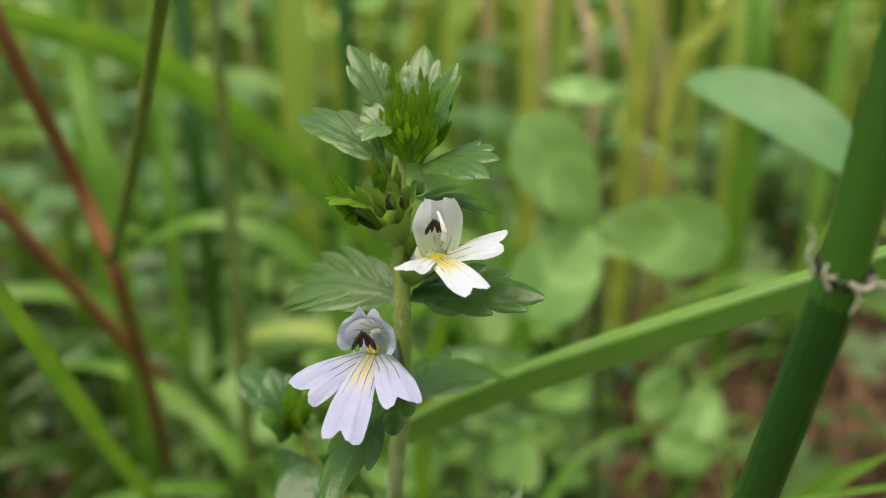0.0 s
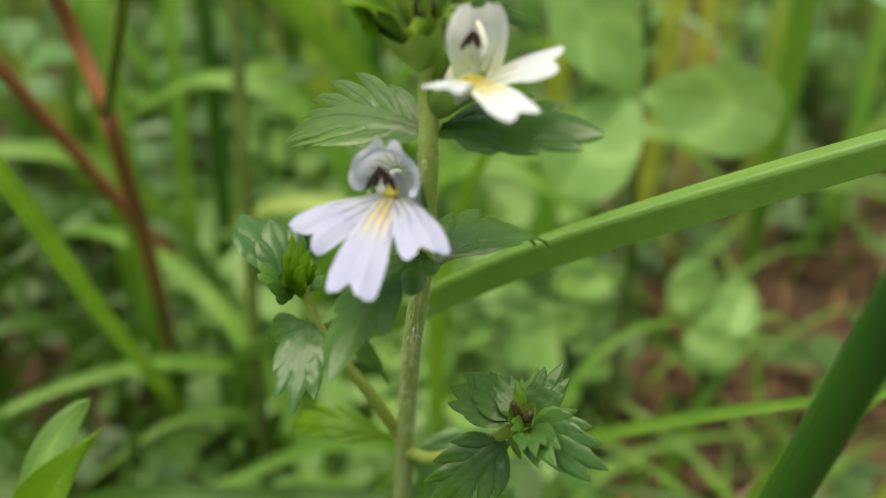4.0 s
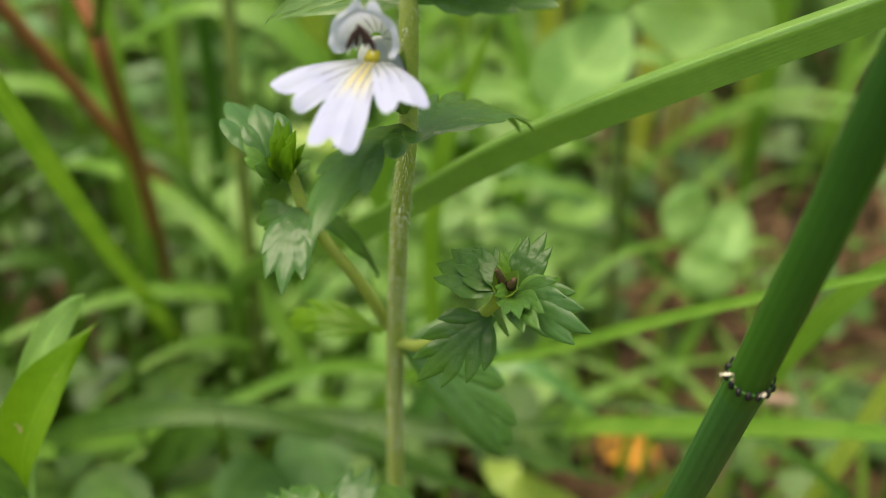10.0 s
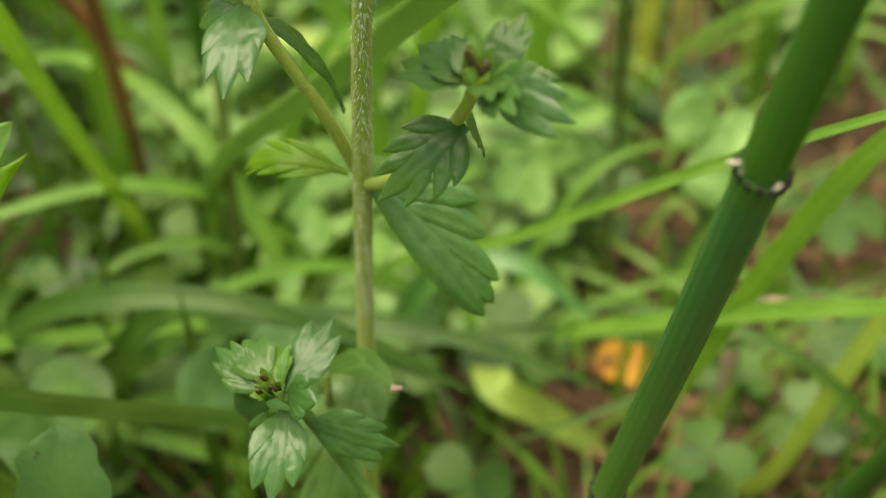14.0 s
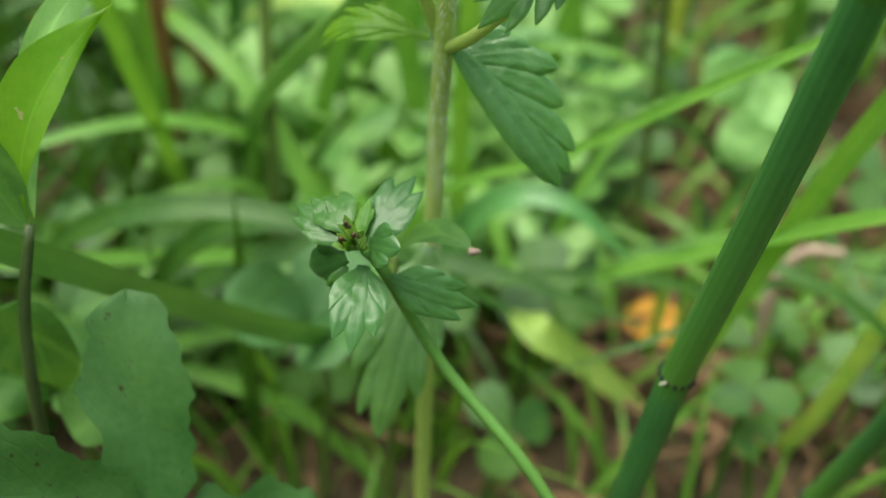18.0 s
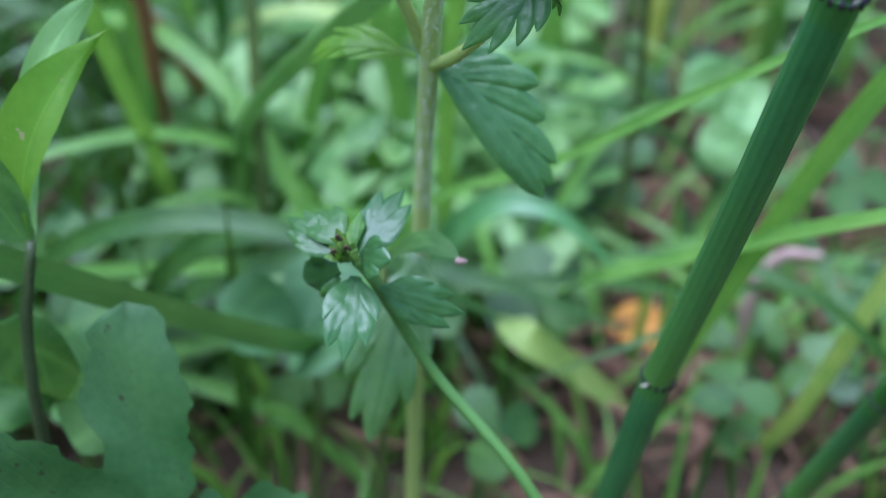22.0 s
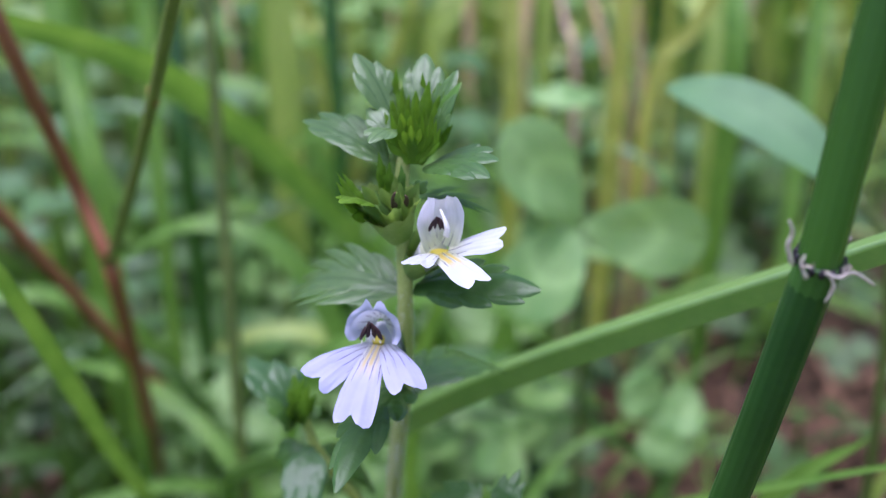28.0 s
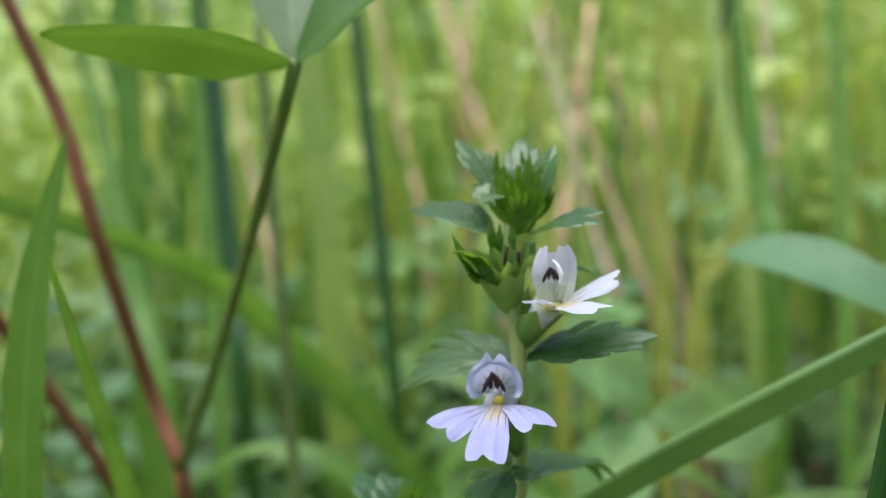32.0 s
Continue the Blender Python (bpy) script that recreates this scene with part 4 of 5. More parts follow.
leaf(rb, (4.3, 59.4, 99.2), (8.4, 57.6, 99.4), (-0.4, -0.8, 0.7), STAR, LEAF, arch=0.14)
leaf(rb, (4.2, 59.6, 99.1), (7.5, 59.2, 99.8), (-0.4, -0.8, 0.7), STAR, LEAF_MID, arch=0.14)
leaf(rb, (4.2, 59.7, 99.1), (7.1, 60.2, 99.8), (-0.3, -0.8, 0.7), SPEAR, LEAF_MID)
leaf(rb, (4.1, 59.8, 99.1), (6.1, 62.1, 102.1), (-0.2, -0.8, 0.7), STAR, LEAF, arch=0.14)
leaf(rb, (3.9, 59.9, 99.1), (4.5, 62.4, 101.4), (-0.1, -0.8, 0.7), SPEAR, LEAF_MID)
leaf(rb, (3.8, 59.9, 99.1), (3.5, 62.2, 100.6), (0.0, -0.8, 0.7), SPEAR, LEAF_MID)
leaf(rb, (3.8, 59.8, 99.1), (3.1, 61.4, 101.1), (0.1, -0.8, 0.7), SPEAR, BRACT)
leaf(rb, (3.7, 59.9, 99.0), (1.9, 62.8, 100.3), (0.2, -0.8, 0.7), STAR, LEAF, arch=0.14)
leaf(rb, (3.5, 60.1, 98.9), (0.4, 64.2, 98.8), (0.3, -0.8, 0.7), STAR, LEAF, arch=0.14)
leaf(rb, (3.4, 60.1, 98.8), (-1.1, 64.7, 97.5), (0.4, -0.8, 0.7), STAR, LEAF, arch=0.14)
leaf(rb, (3.7, 59.4, 99.2), (2.7, 57.6, 100.3), (0.1, -0.8, 0.7), STAR, LEAF_MID, arch=0.14)
leaf(rb, (3.9, 59.2, 99.2), (4.2, 55.6, 100.1), (-0.0, -0.8, 0.7), STAR, LEAF, arch=0.14)
leaf(rb, (4.0, 59.2, 99.2), (5.5, 55.4, 99.4), (-0.2, -0.8, 0.7), STAR, LEAF, arch=0.14)
part("withered_flower", tube([(3.3, 59.4, 99.8), (3.0, 59.0, 100.9), (2.8, 58.8, 101.4)], [0.38, 0.28, 0.12], 7, 4, wobble=0.5), WITHERED, rb, "brown withered flower remnant")
part("withered_flower", tube([(3.8, 59.2, 99.8), (4.0, 58.8, 100.7)], [0.34, 0.16], 7, 4, wobble=0.5), WITHERED, rb, "brown withered flower remnant")
calyx(rb, (3.4, 59.8, 98.6), (3.4, 58.8, 100.2), 0.4, 0.8, 4, 1.2)

# ---- young eyebright shoot in front of the stem foot ----
shoot = thing("eyebright_shoot", (20, 52, 0), "young eyebright shoot with a rosette of glossy toothed leaves", "wildflower")
part("stem", tube([(-9.4, 61.2, 72.4), (-8.0, 61.6, 70.2), (-3.3, 61.1, 61.7), (5.4, 56.6, 52.5), (14, 54, 34), (20, 52, -3)], [0.40, 0.46, 0.48, 0.5, 0.6, 0.7], 9, 6), SHOOT_STEM, shoot, "slender arching green stem")
leaf(shoot, (-9.0, 61.0, 73.1), (-6.1, 66.0, 75.8), (-0.3, -0.8, 0.6), STAR, LEAF_SHEEN, wide=1.0, arch=0.14)
leaf(shoot, (-10.7, 61.0, 73.0), (-14.9, 64.5, 73.9), (0.3, -0.8, 0.6), STAR, LEAF, wide=0.95, arch=0.14)
leaf(shoot, (-9.6, 61.0, 73.6), (-9.2, 63.5, 75.3), (-0.0, -0.8, 0.6), SPEAR, LEAF_MID)
leaf(shoot, (-10.3, 61.0, 73.8), (-12.8, 65.0, 74.2), (0.2, -0.8, 0.6), FAN3, LEAF)
leaf(shoot, (-10.0, 61.0, 73.6), (-11.2, 63.8, 74.4), (0.1, -0.8, 0.6), SPEAR, BRACT)
leaf(shoot, (-9.8, 61.0, 73.8), (-10.2, 64.4, 74.3), (0.0, -0.8, 0.6), SPEAR, BRACT)
leaf(shoot, (-9.0, 61.0, 73.2), (-6.7, 58.6, 74.5), (-0.2, -0.8, 0.6), FAN3, LEAF_SHEEN, wide=1.3)
leaf(shoot, (-10.6, 61.0, 71.8), (-13.7, 63.5, 68.8), (0.3, -0.8, 0.6), BLUNT, LEAF_SHEEN)
leaf(shoot, (-10.7, 61.0, 71.0), (-11.6, 60.2, 68.9), (0.1, -0.8, 0.6), FAN3, LEAF)
leaf(shoot, (-9.4, 61.0, 71.1), (-9.8, 55.2, 67.7), (0.1, -0.8, 0.6), STAR, LEAF_SHEEN, wide=1.05, arch=0.14)
leaf(shoot, (-7.5, 61.0, 70.1), (-1.0, 60.6, 68.2), (-0.6, -0.8, 0.6), STAR, LEAF_SHEEN, wide=0.95, arch=0.14)
leaf(shoot, (-10.1, 61.0, 72.6), (-10.7, 59.4, 74.2), (0.1, -0.8, 0.6), SPEAR, BRACT)
leaf(shoot, (-9.6, 61.0, 72.6), (-9.0, 58.8, 75.2), (-0.0, -0.8, 0.6), SPEAR, CALYX)
for p in ((-10.7, 60.2, 73.6), (-10.4, 60.4, 74.8), (-9.8, 60.2, 74.0)):
    calyx(shoot, (-9.8, 61.2, 72.6), p, 0.3, 0.5, 4, 0.7)
    part("withered_flower", tube([p, (p[0] - 0.2, p[1] - 0.3, p[2] + 0.5), (p[0] - 0.1, p[1] - 0.5, p[2] + 0.8)], [0.22, 0.18, 0.10], 7, 4, wobble=0.4), WITHERED, shoot, "dark curled flower remnant")
small = thing("oval_leaf", (-6.7, 72, 66), "smooth green oval leaf with a withered pink tip", "leaf")
part("blade", sheet(bow((-8.0, 72.0, 64.0), (-5.2, 68.2, 69.2), (-1.7, 64.2, 70.7), 18), (0.1, -0.5, 0.85), oval(1.35, 0.55, 0.7), 6, 10), CLOVER, small)
part("stalk", tube([(-8.0, 72.0, 64.0), (-8.4, 76.0, 40), (-8.0, 80, -2)], [0.35, 0.4, 0.5], 7, 5), GREEN_STALK, small)
part("withered_tip", blob(bmesh.new(), (-1.6, 64.1, 70.6), 0.4, (1.3, 0.8, 0.8), 0.4), PINK_DRY, small, "pinkish withered tip")

# ---- horsetails ----
def horsetail(base, label, line, nodes_at, r, papery=()):
    """A jointed stem: ridged internodes, each joint with a sheath, dark teeth and, here and there, torn papery edges."""
    ob = thing("horsetail", base, label, "horsetail", "horsetails")
    pts = [Vector(p) for p in line]
    for i, (a, b) in enumerate(zip(pts, pts[1:])):
        d = (b - a).normalized()
        mid = (a + b) / 2 + Vector((0.25, 0.2, 0))
        k = r * (1 - 0.03 * i)
        n = part("internode", tube([a, a + (b - a) * 0.06, mid, b - (b - a) * 0.05, b], [k * 0.96, k, k * 1.0, k * 1.0, k * 0.93], 56, 8, 14, 0.006), REED if i > 1 else REED_LOW, ob)
        if i + 1 not in nodes_at:
            continue
        sh = part("sheath", tube([b - d * 2.0, b - d * 1.0, b + d * 0.3, b + d * 0.7], [k * 0.95, k * 1.01, k * 1.03, k * 1.03], 56, 4, 14, 0.012), REED_TOP, ob, "green collar at the joint")
        e = d.cross(Vector((0.2, 1, 0.1))).normalized()
        g = d.cross(e)
        for q in range(14):
            th = tau * q / 14 + 0.2
            o = cos(th) * e + sin(th) * g
            p = b + d * 0.6 + o * k * 1.06
            part("tooth", blob(bmesh.new(), p, 0.23, (0.9, 0.9, 1.5), 0.3), TOOTH, sh)
            if (i + 1, q) in papery:
                s = (1 + 0.6 * sin(q * 2.3)) * (1.5 if i == 2 else 1.0)
                bm = sheet(spline([mm(p + d * 0.2), mm(p + d * 0.9 * s + o * 0.25), mm(p + d * 1.0 * s + o * 0.8 + e * 0.4)], 5), o.cross(d) + d * 0.4, lambda u, k=0.17 if i == 2 else 0.11: k * (1 - 0.6 * u), 3, 20, wave=0.12)
                part("torn_edge", bm, PAPER, sh, "torn whitish papery edge")
    return ob


tall_horsetail = horsetail((9.5, 70, -4), "thick green jointed horsetail stem with black-toothed collars", [(8.7, 71.5, -4), (15.6, 65.4, 57.8), (18.1, 53.6, 97.2), (20.5, 47.9, 127.8), (23.4, 50.5, 166.0), (26, 54, 196)], (1, 2, 3, 4), 1.36,
          {(3, q) for q in (2, 5, 8, 10)} | {(2, q) for q in (1, 4, 9)} | {(1, 2), (1, 8)})
for curl in ([(20.3, 46.3, 128.4), (21.1, 46.3, 128.1), (21.9, 46.3, 128.4), (23.2, 46.3, 127.6)], [(20.6, 46.3, 128.2), (20.9, 46.3, 127.5), (20.6, 46.3, 126.5)], [(18.4, 46.3, 128.9), (18.0, 46.3, 130.0), (18.1, 46.3, 130.9), (17.8, 46.3, 131.6)], [(19.3, 46.3, 128.1), (18.9, 46.3, 128.9), (19.0, 46.3, 129.5)]):
    part("torn_edge", tube(curl, [0.16, 0.13, 0.05], 6, 6, wobble=0.5), PAPER, tall_horsetail, "torn whitish papery sheath shred")
horsetail((37, 86, -4), "leaning dark green jointed horsetail stem", [(36.6, 86, -4), (38.2, 81.5, 26), (40.2, 74.5, 48), (44, 64, 82)], (1, 2), 1.3)

# ---- grasses and stalks that stand apart ----
def grass_blade(label, pts, w, normal, mat, fold=16, group="grass shoots", taper=0.35, n=8):
    ob = thing("grass_shoot", pts[0], label, "grass", group)
    part("blade", sheet(spline([mm(p) for p in pts], n), normal, strap(w, taper), 8, fold), mat, ob)
    a, b = Vector(pts[0]), Vector(pts[1])
    part("sheath", tube([a, a.lerp(b, 0.25), a.lerp(b, 0.5)], [w * 0.55, w * 0.5, w * 0.4], 8, 3), mat, ob)
    return ob


fb = thing("grass_shoot", (-37, 141, -2), "broad arching green grass blade folded along its rib", "grass", "grass shoots")
FOLDED = [(-37, 141, -2), (-36, 139, 32), (-29.9, 126, 51), (-10, 92.0, 82.3), (5, 77.8, 100.7), (27, 67.7, 116.8), (50, 58, 131.6), (70, 49, 138)]
part("blade", sheet(spline([mm(p) for p in FOLDED], 8), (-0.2, -0.62, 0.78), strap(2.3), 8, -54, left=1.2, right=1.1), BLADE_SHEEN, fb)
part("sheath", tube([(-37, 141, -2), (-36.8, 140.5, 10), (-36.4, 139.5, 18)], [1.3, 1.2, 1.0], 8, 3), BLADE_SHEEN, fb)
grass_blade("upright narrow green grass blade", [(-50, 160, -2), (-47.7, 142, 26.5), (-44.5, 115, 63), (-41, 88, 101), (-38, 66, 128)], 1.3, (0.2, -0.9, 0.5), BLADE_SOFT, 16)
grass_blade("long green grass blade bending over", [(14, 206, -2), (2, 200, 26), (-16.1, 188, 59), (-27, 178, 77.8), (-35.6, 166, 93.1), (-44, 148, 107.9), (-58, 126, 121), (-80, 104, 134)], 2.6, (0.66, -0.75, -0.07), BLADE, 12)
grass_blade("thin bright green grass blade", [(-18, 124, -2), (-8, 115, 39), (9, 99.7, 58.6), (25.6, 84.3, 78.9), (48, 64, 103)], 0.75, (0, -0.6, 0.8), BLADE, 14)
grass_blade("bright green grass blade leaning outward", [(-4, 158, -2), (4.5, 143, 4), (20, 116, 31), (37.6, 85.9, 61.3), (58, 52, 92)], 1.6, (0.2, -0.6, 0.8), BLADE, 12)
grass_blade("dark green grass blade across the undergrowth", [(-60, 27, 108), (-44, 53, 83), (-37.4, 63.3, 69.8), (-24.4, 84, 46), (-10, 106, 22), (2, 122, -2)], 1.9, (-0.2, -0.85, 0.5), BLADE_BLUE, 10)
grass_blade("low green grass blade across the undergrowth", [(-86, 77, 54), (-49.4, 103, 37.8), (-28, 118.5, 28.5), (-7.3, 133, 19), (22, 152, -2)], 1.1, (0, -0.6, 0.8), BLADE, 8)
grass_blade("upright green grass blade close by", [(-56, 82, -2), (-52, 84, 70), (-47.5, 84.8, 113), (-41.7, 86.5, 134.5)], 2.0, (0.1, -1, 0.1), BLADE, 12)
grass_blade("pale green grass blade at the ground", [(44, 118, -2), (48.6, 111.7, 8), (57, 108, 49.5), (64, 106, 78)], 1.4, (-0.2, -0.9, 0.3), BLADE_PALE, 10)
grass_blade("short grass blade with a dry tip", [(24, 112, -2), (30, 100, 38), (38, 90, 74), (45, 84, 88)], 1.3, (0, -0.6, 0.8), BLADE, 12)
grass_blade("narrow green grass blade behind the flower", [(-2, 140, -2), (-3, 128, 60), (4, 120, 92)], 1.3, (0, -0.9, 0.4), BLADE, 12)
grass_blade("broad green grass blade lying low", [(10, 150, 2), (8, 116, 21), (18, 118, 11), (30, 120, -1)], 2.6, (0, -0.5, 0.9), BLADE_PALE, 8)
grass_blade("narrow grass blade leaning outward", [(40, 92, -2), (42, 86, 26), (47, 78, 55), (56, 66, 92)], 0.8, (0, -0.9, 0.4), BLADE, 12)

gr = random.Random(23)
for i in range(78):
    x, y = gr.uniform(-95, 100), gr.uniform(100, 255)
    th = gr.choice((0.0, pi)) + gr.uniform(-0.7, 0.7)
    if x > 2 and y < 205 and i % 2:
        continue
    h, reach = gr.uniform(12, 50) * (1 if y < 190 else 1.6), gr.uniform(28, 85)
    p = [(x, y, -3)]
    for u, z in ((0.14, 0.55), (0.38, 0.95), (0.68, 1.0), (1.0, 0.78)):
        p.append((x + cos(th) * reach * u, max(97.0, y + sin(th) * reach * u), h * z))
    mat, tone = gr.choice(((BLADE, "green"), (BLADE, "green"), (BLADE_PALE, "pale yellow-green") if y > 165 else (BLADE, "green"), (BLADE, "green"), (BLADE_BLUE, "bluish green")))
    # near and left blades take the darkened green that stands in for shade
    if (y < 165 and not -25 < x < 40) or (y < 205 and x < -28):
        mat, tone = BLADE_SHADE_TONE, "dark green"
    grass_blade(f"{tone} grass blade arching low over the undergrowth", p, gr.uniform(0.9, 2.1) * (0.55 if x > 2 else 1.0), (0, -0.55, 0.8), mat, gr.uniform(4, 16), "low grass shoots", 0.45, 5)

for i in range(10):
    x, y = gr.uniform(-45, 25), gr.uniform(150, 230)
    th = gr.choice((0.0, pi)) + gr.uniform(-0.5, 0.5)
    h, reach = gr.uniform(35, 85), gr.uniform(30, 70)
    p = [(x, y, -3)] + [(x + cos(th) * reach * u, max(120.0, y + sin(th) * reach * u), h * z) for u, z in ((0.10, 0.55), (0.32, 0.92), (0.65, 1.0), (1.0, 0.85))]
    grass_blade("green grass blade arching behind the flower", p, gr.uniform(1.6, 2.6), (0, -0.6, 0.8), BLADE, gr.uniform(4, 12), "low grass shoots", 0.45, 5)

for i in range(26):
    x, y = gr.uniform(5, 85), gr.uniform(105, 205)
    th = gr.choice((0.3, pi - 0.3, 2.2)) + gr.uniform(-0.6, 0.6)
    h, reach = gr.uniform(8, 30), gr.uniform(25, 60)
    p = [(x, y, -3)] + [(x + cos(th) * reach * u, max(97.0, y + sin(th) * reach * u), h * z) for u, z in ((0.16, 0.5), (0.4, 0.9), (0.7, 1.0), (1.0, 0.7))]
    grass_blade("thin green grass blade lying over the litter", p, gr.uniform(0.4, 1.0), (0, -0.55, 0.8), gr.choice((BLADE, BLADE_SHADE_TONE, BLADE)), gr.uniform(4, 14), "low grass shoots", 0.5, 5)

# forked reddish stalk with a clover leaf on its green branch
FORK = (-45.4, 129.0, 84.5)
stalk = thing("forked_clover_stalk", (-55, 172, -2), "forked brown and red clover stalk with a green leaf branch", "clover")
part("lower_stalk", tube([(-55.5, 174, -3), (-52.6, 162, 15.5), (-48.6, 146, 50), FORK], [1.25, 1.2, 1.15, 1.1], 9, 6), RED_STALK, stalk, "dull brown stalk")
part("red_branch", tube([FORK, (-49.2, 130.5, 97), (-50.6, 119.5, 120.4), (-53, 119, 134), (-58, 116, 152)], [1.1, 1.05, 1.0, 0.95, 0.8], 9, 6), RED_STALK, stalk, "reddish branch")
part("green_branch", tube([FORK, (-36.5, 111.5, 102), (-27.5, 94, 121), (-19.6, 79.2, 139.2)], [0.72, 0.68, 0.64, 0.60], 9, 6), LEAF_STALK, stalk, "thin green leaf stalk")
part("joint", blob(bmesh.new(), (-27.2, 93.6, 121.8), 0.75, (0.9, 0.9, 1.5), 0.2), RED_STALK, stalk)
for tip, nrm, w in (((-39.4, 75.6, 142.6), (0.1, -0.35, -0.9), 5.2), ((-8.0, 76.0, 146.4), (0.1, -0.5, 0.85), 4.2), ((-21.5, 96, 155.0), (0, -0.8, 0.6), 3.6)):
    b, tp = Vector((-19.6, 79.2, 139.2)), Vector(tip)
    part("leaflet", sheet(bow(b, (b + tp) / 2 + Vector((0, 0, 1.0)), tp, 22), nrm, oval(w, 0.48, 0.62), 8, 14, wave=0.15, ragged=0.16), SHADED_LEAF, stalk, "broad green leaflet with a nibbled edge")
red = thing("red_stalk", (-38, 180, -2), "slanting reddish dead stalk", "stalk")
part("stalk", tube([(-38, 180, -3), (-44.4, 165.7, 26.3), (-52.5, 149, 58), (-60.6, 132, 90.6), (-68, 115, 121)], [1.1, 1.1, 1.05, 1.0, 0.9], 9, 6), RED_STALK, red)
dead = thing("dead_stalk", (46, 118, -2), "weathered pinkish dead stalk bent at its top", "stalk")
part("stalk", tube([(45.6, 118.6, -4), (43, 121.4, 13), (42.6, 122.3, 25), (45.5, 122.6, 30.8), (50.5, 121, 32.2)], [0.9, 0.95, 1.0, 0.95, 0.7], 9, 6, wobble=0.3), PINK_DRY, dead)

# ---- clovers ----
def clover(base, heart, tips, normal, w, mat, label, stalk_r=0.55, blunt=0.5, peak=0.58, fold=8, group="clovers", ragged=0.0, notch=0.07, tilts=()):
    ob = thing("clover", base, label, "clover", group)
    h = Vector(heart)
    b = Vector(base)
    part("stalk", tube([b - Vector((0, 0, 2)), b.lerp(h, 0.5) + Vector((1.5, 2, 3)), h], [stalk_r * 1.2, stalk_r, stalk_r * 0.8], 8, 6), GREEN_STALK, ob)
    for tip, face in zip(tips, tilts or [normal] * 3):
        tp = Vector(tip)
        part("leaflet", sheet(bow(h, (h + tp) / 2 + Vector(face) * 0.6, tp, 30 if ragged else 18), face, oval(w, peak, blunt), 8, fold, end=lambda s: 1 - notch * exp(-(s / 0.30) ** 2), wave=0.25, ragged=ragged), mat, ob)
    return ob


clover((27, 152, 0), (23.0, 143.5, 83), [(10.8, 143.5, 99.5), (12.5, 137, 70.5), (42.5, 140.5, 82.0)], (0, -0.74, 0.68), 6.5, CLOVER_PALE, "tall clover with three round pale green leaflets", 0.7, peak=0.62, fold=10, notch=0.13, tilts=((0, -0.7, 0.7), (0, -0.7, 0.7), (0.1, -0.97, 0.2)))
clover((46, 166, 0), (44, 162, 33), [(37, 163, 41), (45, 156, 24), (53, 163, 34)], (0, -0.7, 0.7), 5.2, CLOVER_PALE, "low clover with three round leaflets")
clover((-20, 98, 0), (-20, 98, 34), [(-29, 94, 41), (-14, 91, 36), (-16, 106, 40)], (0, -0.6, 0.8), 5.0, CLOVER_BLUE, "low clover with round bluish green leaflets")
clover((-46, 90, 0), (-44, 90, 33), [(-54, 88, 37), (-40, 82, 34), (-40, 98, 40)], (0, -0.6, 0.8), 5.0, CLOVER, "low clover with round leaflets")
clover((-26, 60, 0), (-25.2, 54.5, 47.5), [(-28.2, 63.6, 65.6), (-40.5, 50.0, 62.5), (-13, 60, 44)], (0.1, -0.75, 0.65), 4.0, CLOVER_WORN, "worn clover with spotted, nibbled leaflets close to the ground", 0.6, 0.32, ragged=0.5)
clover((-38, 72, 0), (-37.5, 68, 50), [(-38, 66, 62), (-30.5, 66, 50), (-46, 66, 54)], (0, -0.8, 0.6), 3.8, CLOVER, "dark green shaded clover leaf", 0.5)
fl = thing("folded_clover_leaf", (-37, 60, 0), "bright green folded leaf with small holes on a dark stalk", "leaf")
part("stalk", tube([(-37.5, 60, -3), (-36.4, 60.8, 45), (-35.8, 61.6, 62), (-34.2, 63.0, 71.6)], [0.62, 0.56, 0.5, 0.4], 9, 6), DARK_STALK, fl, "dark olive stalk")
# this half carries its backlit glow in the brightened leaf colour
part("front_half", sheet(bow((-34.2, 63.0, 71.6), (-33.6, 66.0, 79.2), (-28.9, 72.6, 85.0), 20), (0.25, -0.9, 0.25), oval(2.2, 0.56, 1.3), 8, 10, wave=0.15, left=1.25, right=0.6, ragged=0.08), GLOW_LEAF, fl, "bright green leaf half coloured as if lit through")
part("back_half", sheet(bow((-34.0, 63.6, 71.8), (-34.2, 69.4, 81.0), (-30.0, 73.6, 87.0), 20), (0.5, -0.7, 0.4), oval(1.5, 0.6, 0.6), 8, 8, wave=0.15), CLOVER_PALE, fl, "pale dull leaf half")
part("side_leaflet", sheet(bow((-34.6, 63.0, 71.4), (-37.0, 63.2, 76.5), (-39.5, 62.6, 83), 16), (0.2, -0.95, 0.2), oval(2.4, 0.5, 0.6), 6, 8), CLOVER, fl, "dark green side leaflet")
ll = thing("oval_leaf", (60, 104, 0), "smooth grey-green oval leaf on a hidden stalk", "leaf")
part("blade", sheet(bow((49.5, 108.5, 104.2), (39.5, 117.5, 110.8), (30.0, 127.2, 111.0), 24), (-0.1, -0.62, 0.78), oval(3.9, 0.50, 0.62), 8, 8), OVAL_LEAF, ll)
part("stalk", tube([(60, 104, -3), (57, 104, 60), (54, 106, 95), (49.5, 108.5, 104.2)], [0.8, 0.7, 0.6, 0.5], 8, 6), GREEN_STALK, ll)

pl = thing("oval_leaf", (34, 200, 0), "small pale green oval leaf far behind", "leaf")
part("blade", sheet(bow((33.2, 195.0, 86.4), (25.8, 188.0, 88.1), (19.2, 192.0, 87.1), 16), (0, -0.5, 0.85), oval(3.4, 0.5, 0.62), 6, 10), CLOVER_PALE, pl)
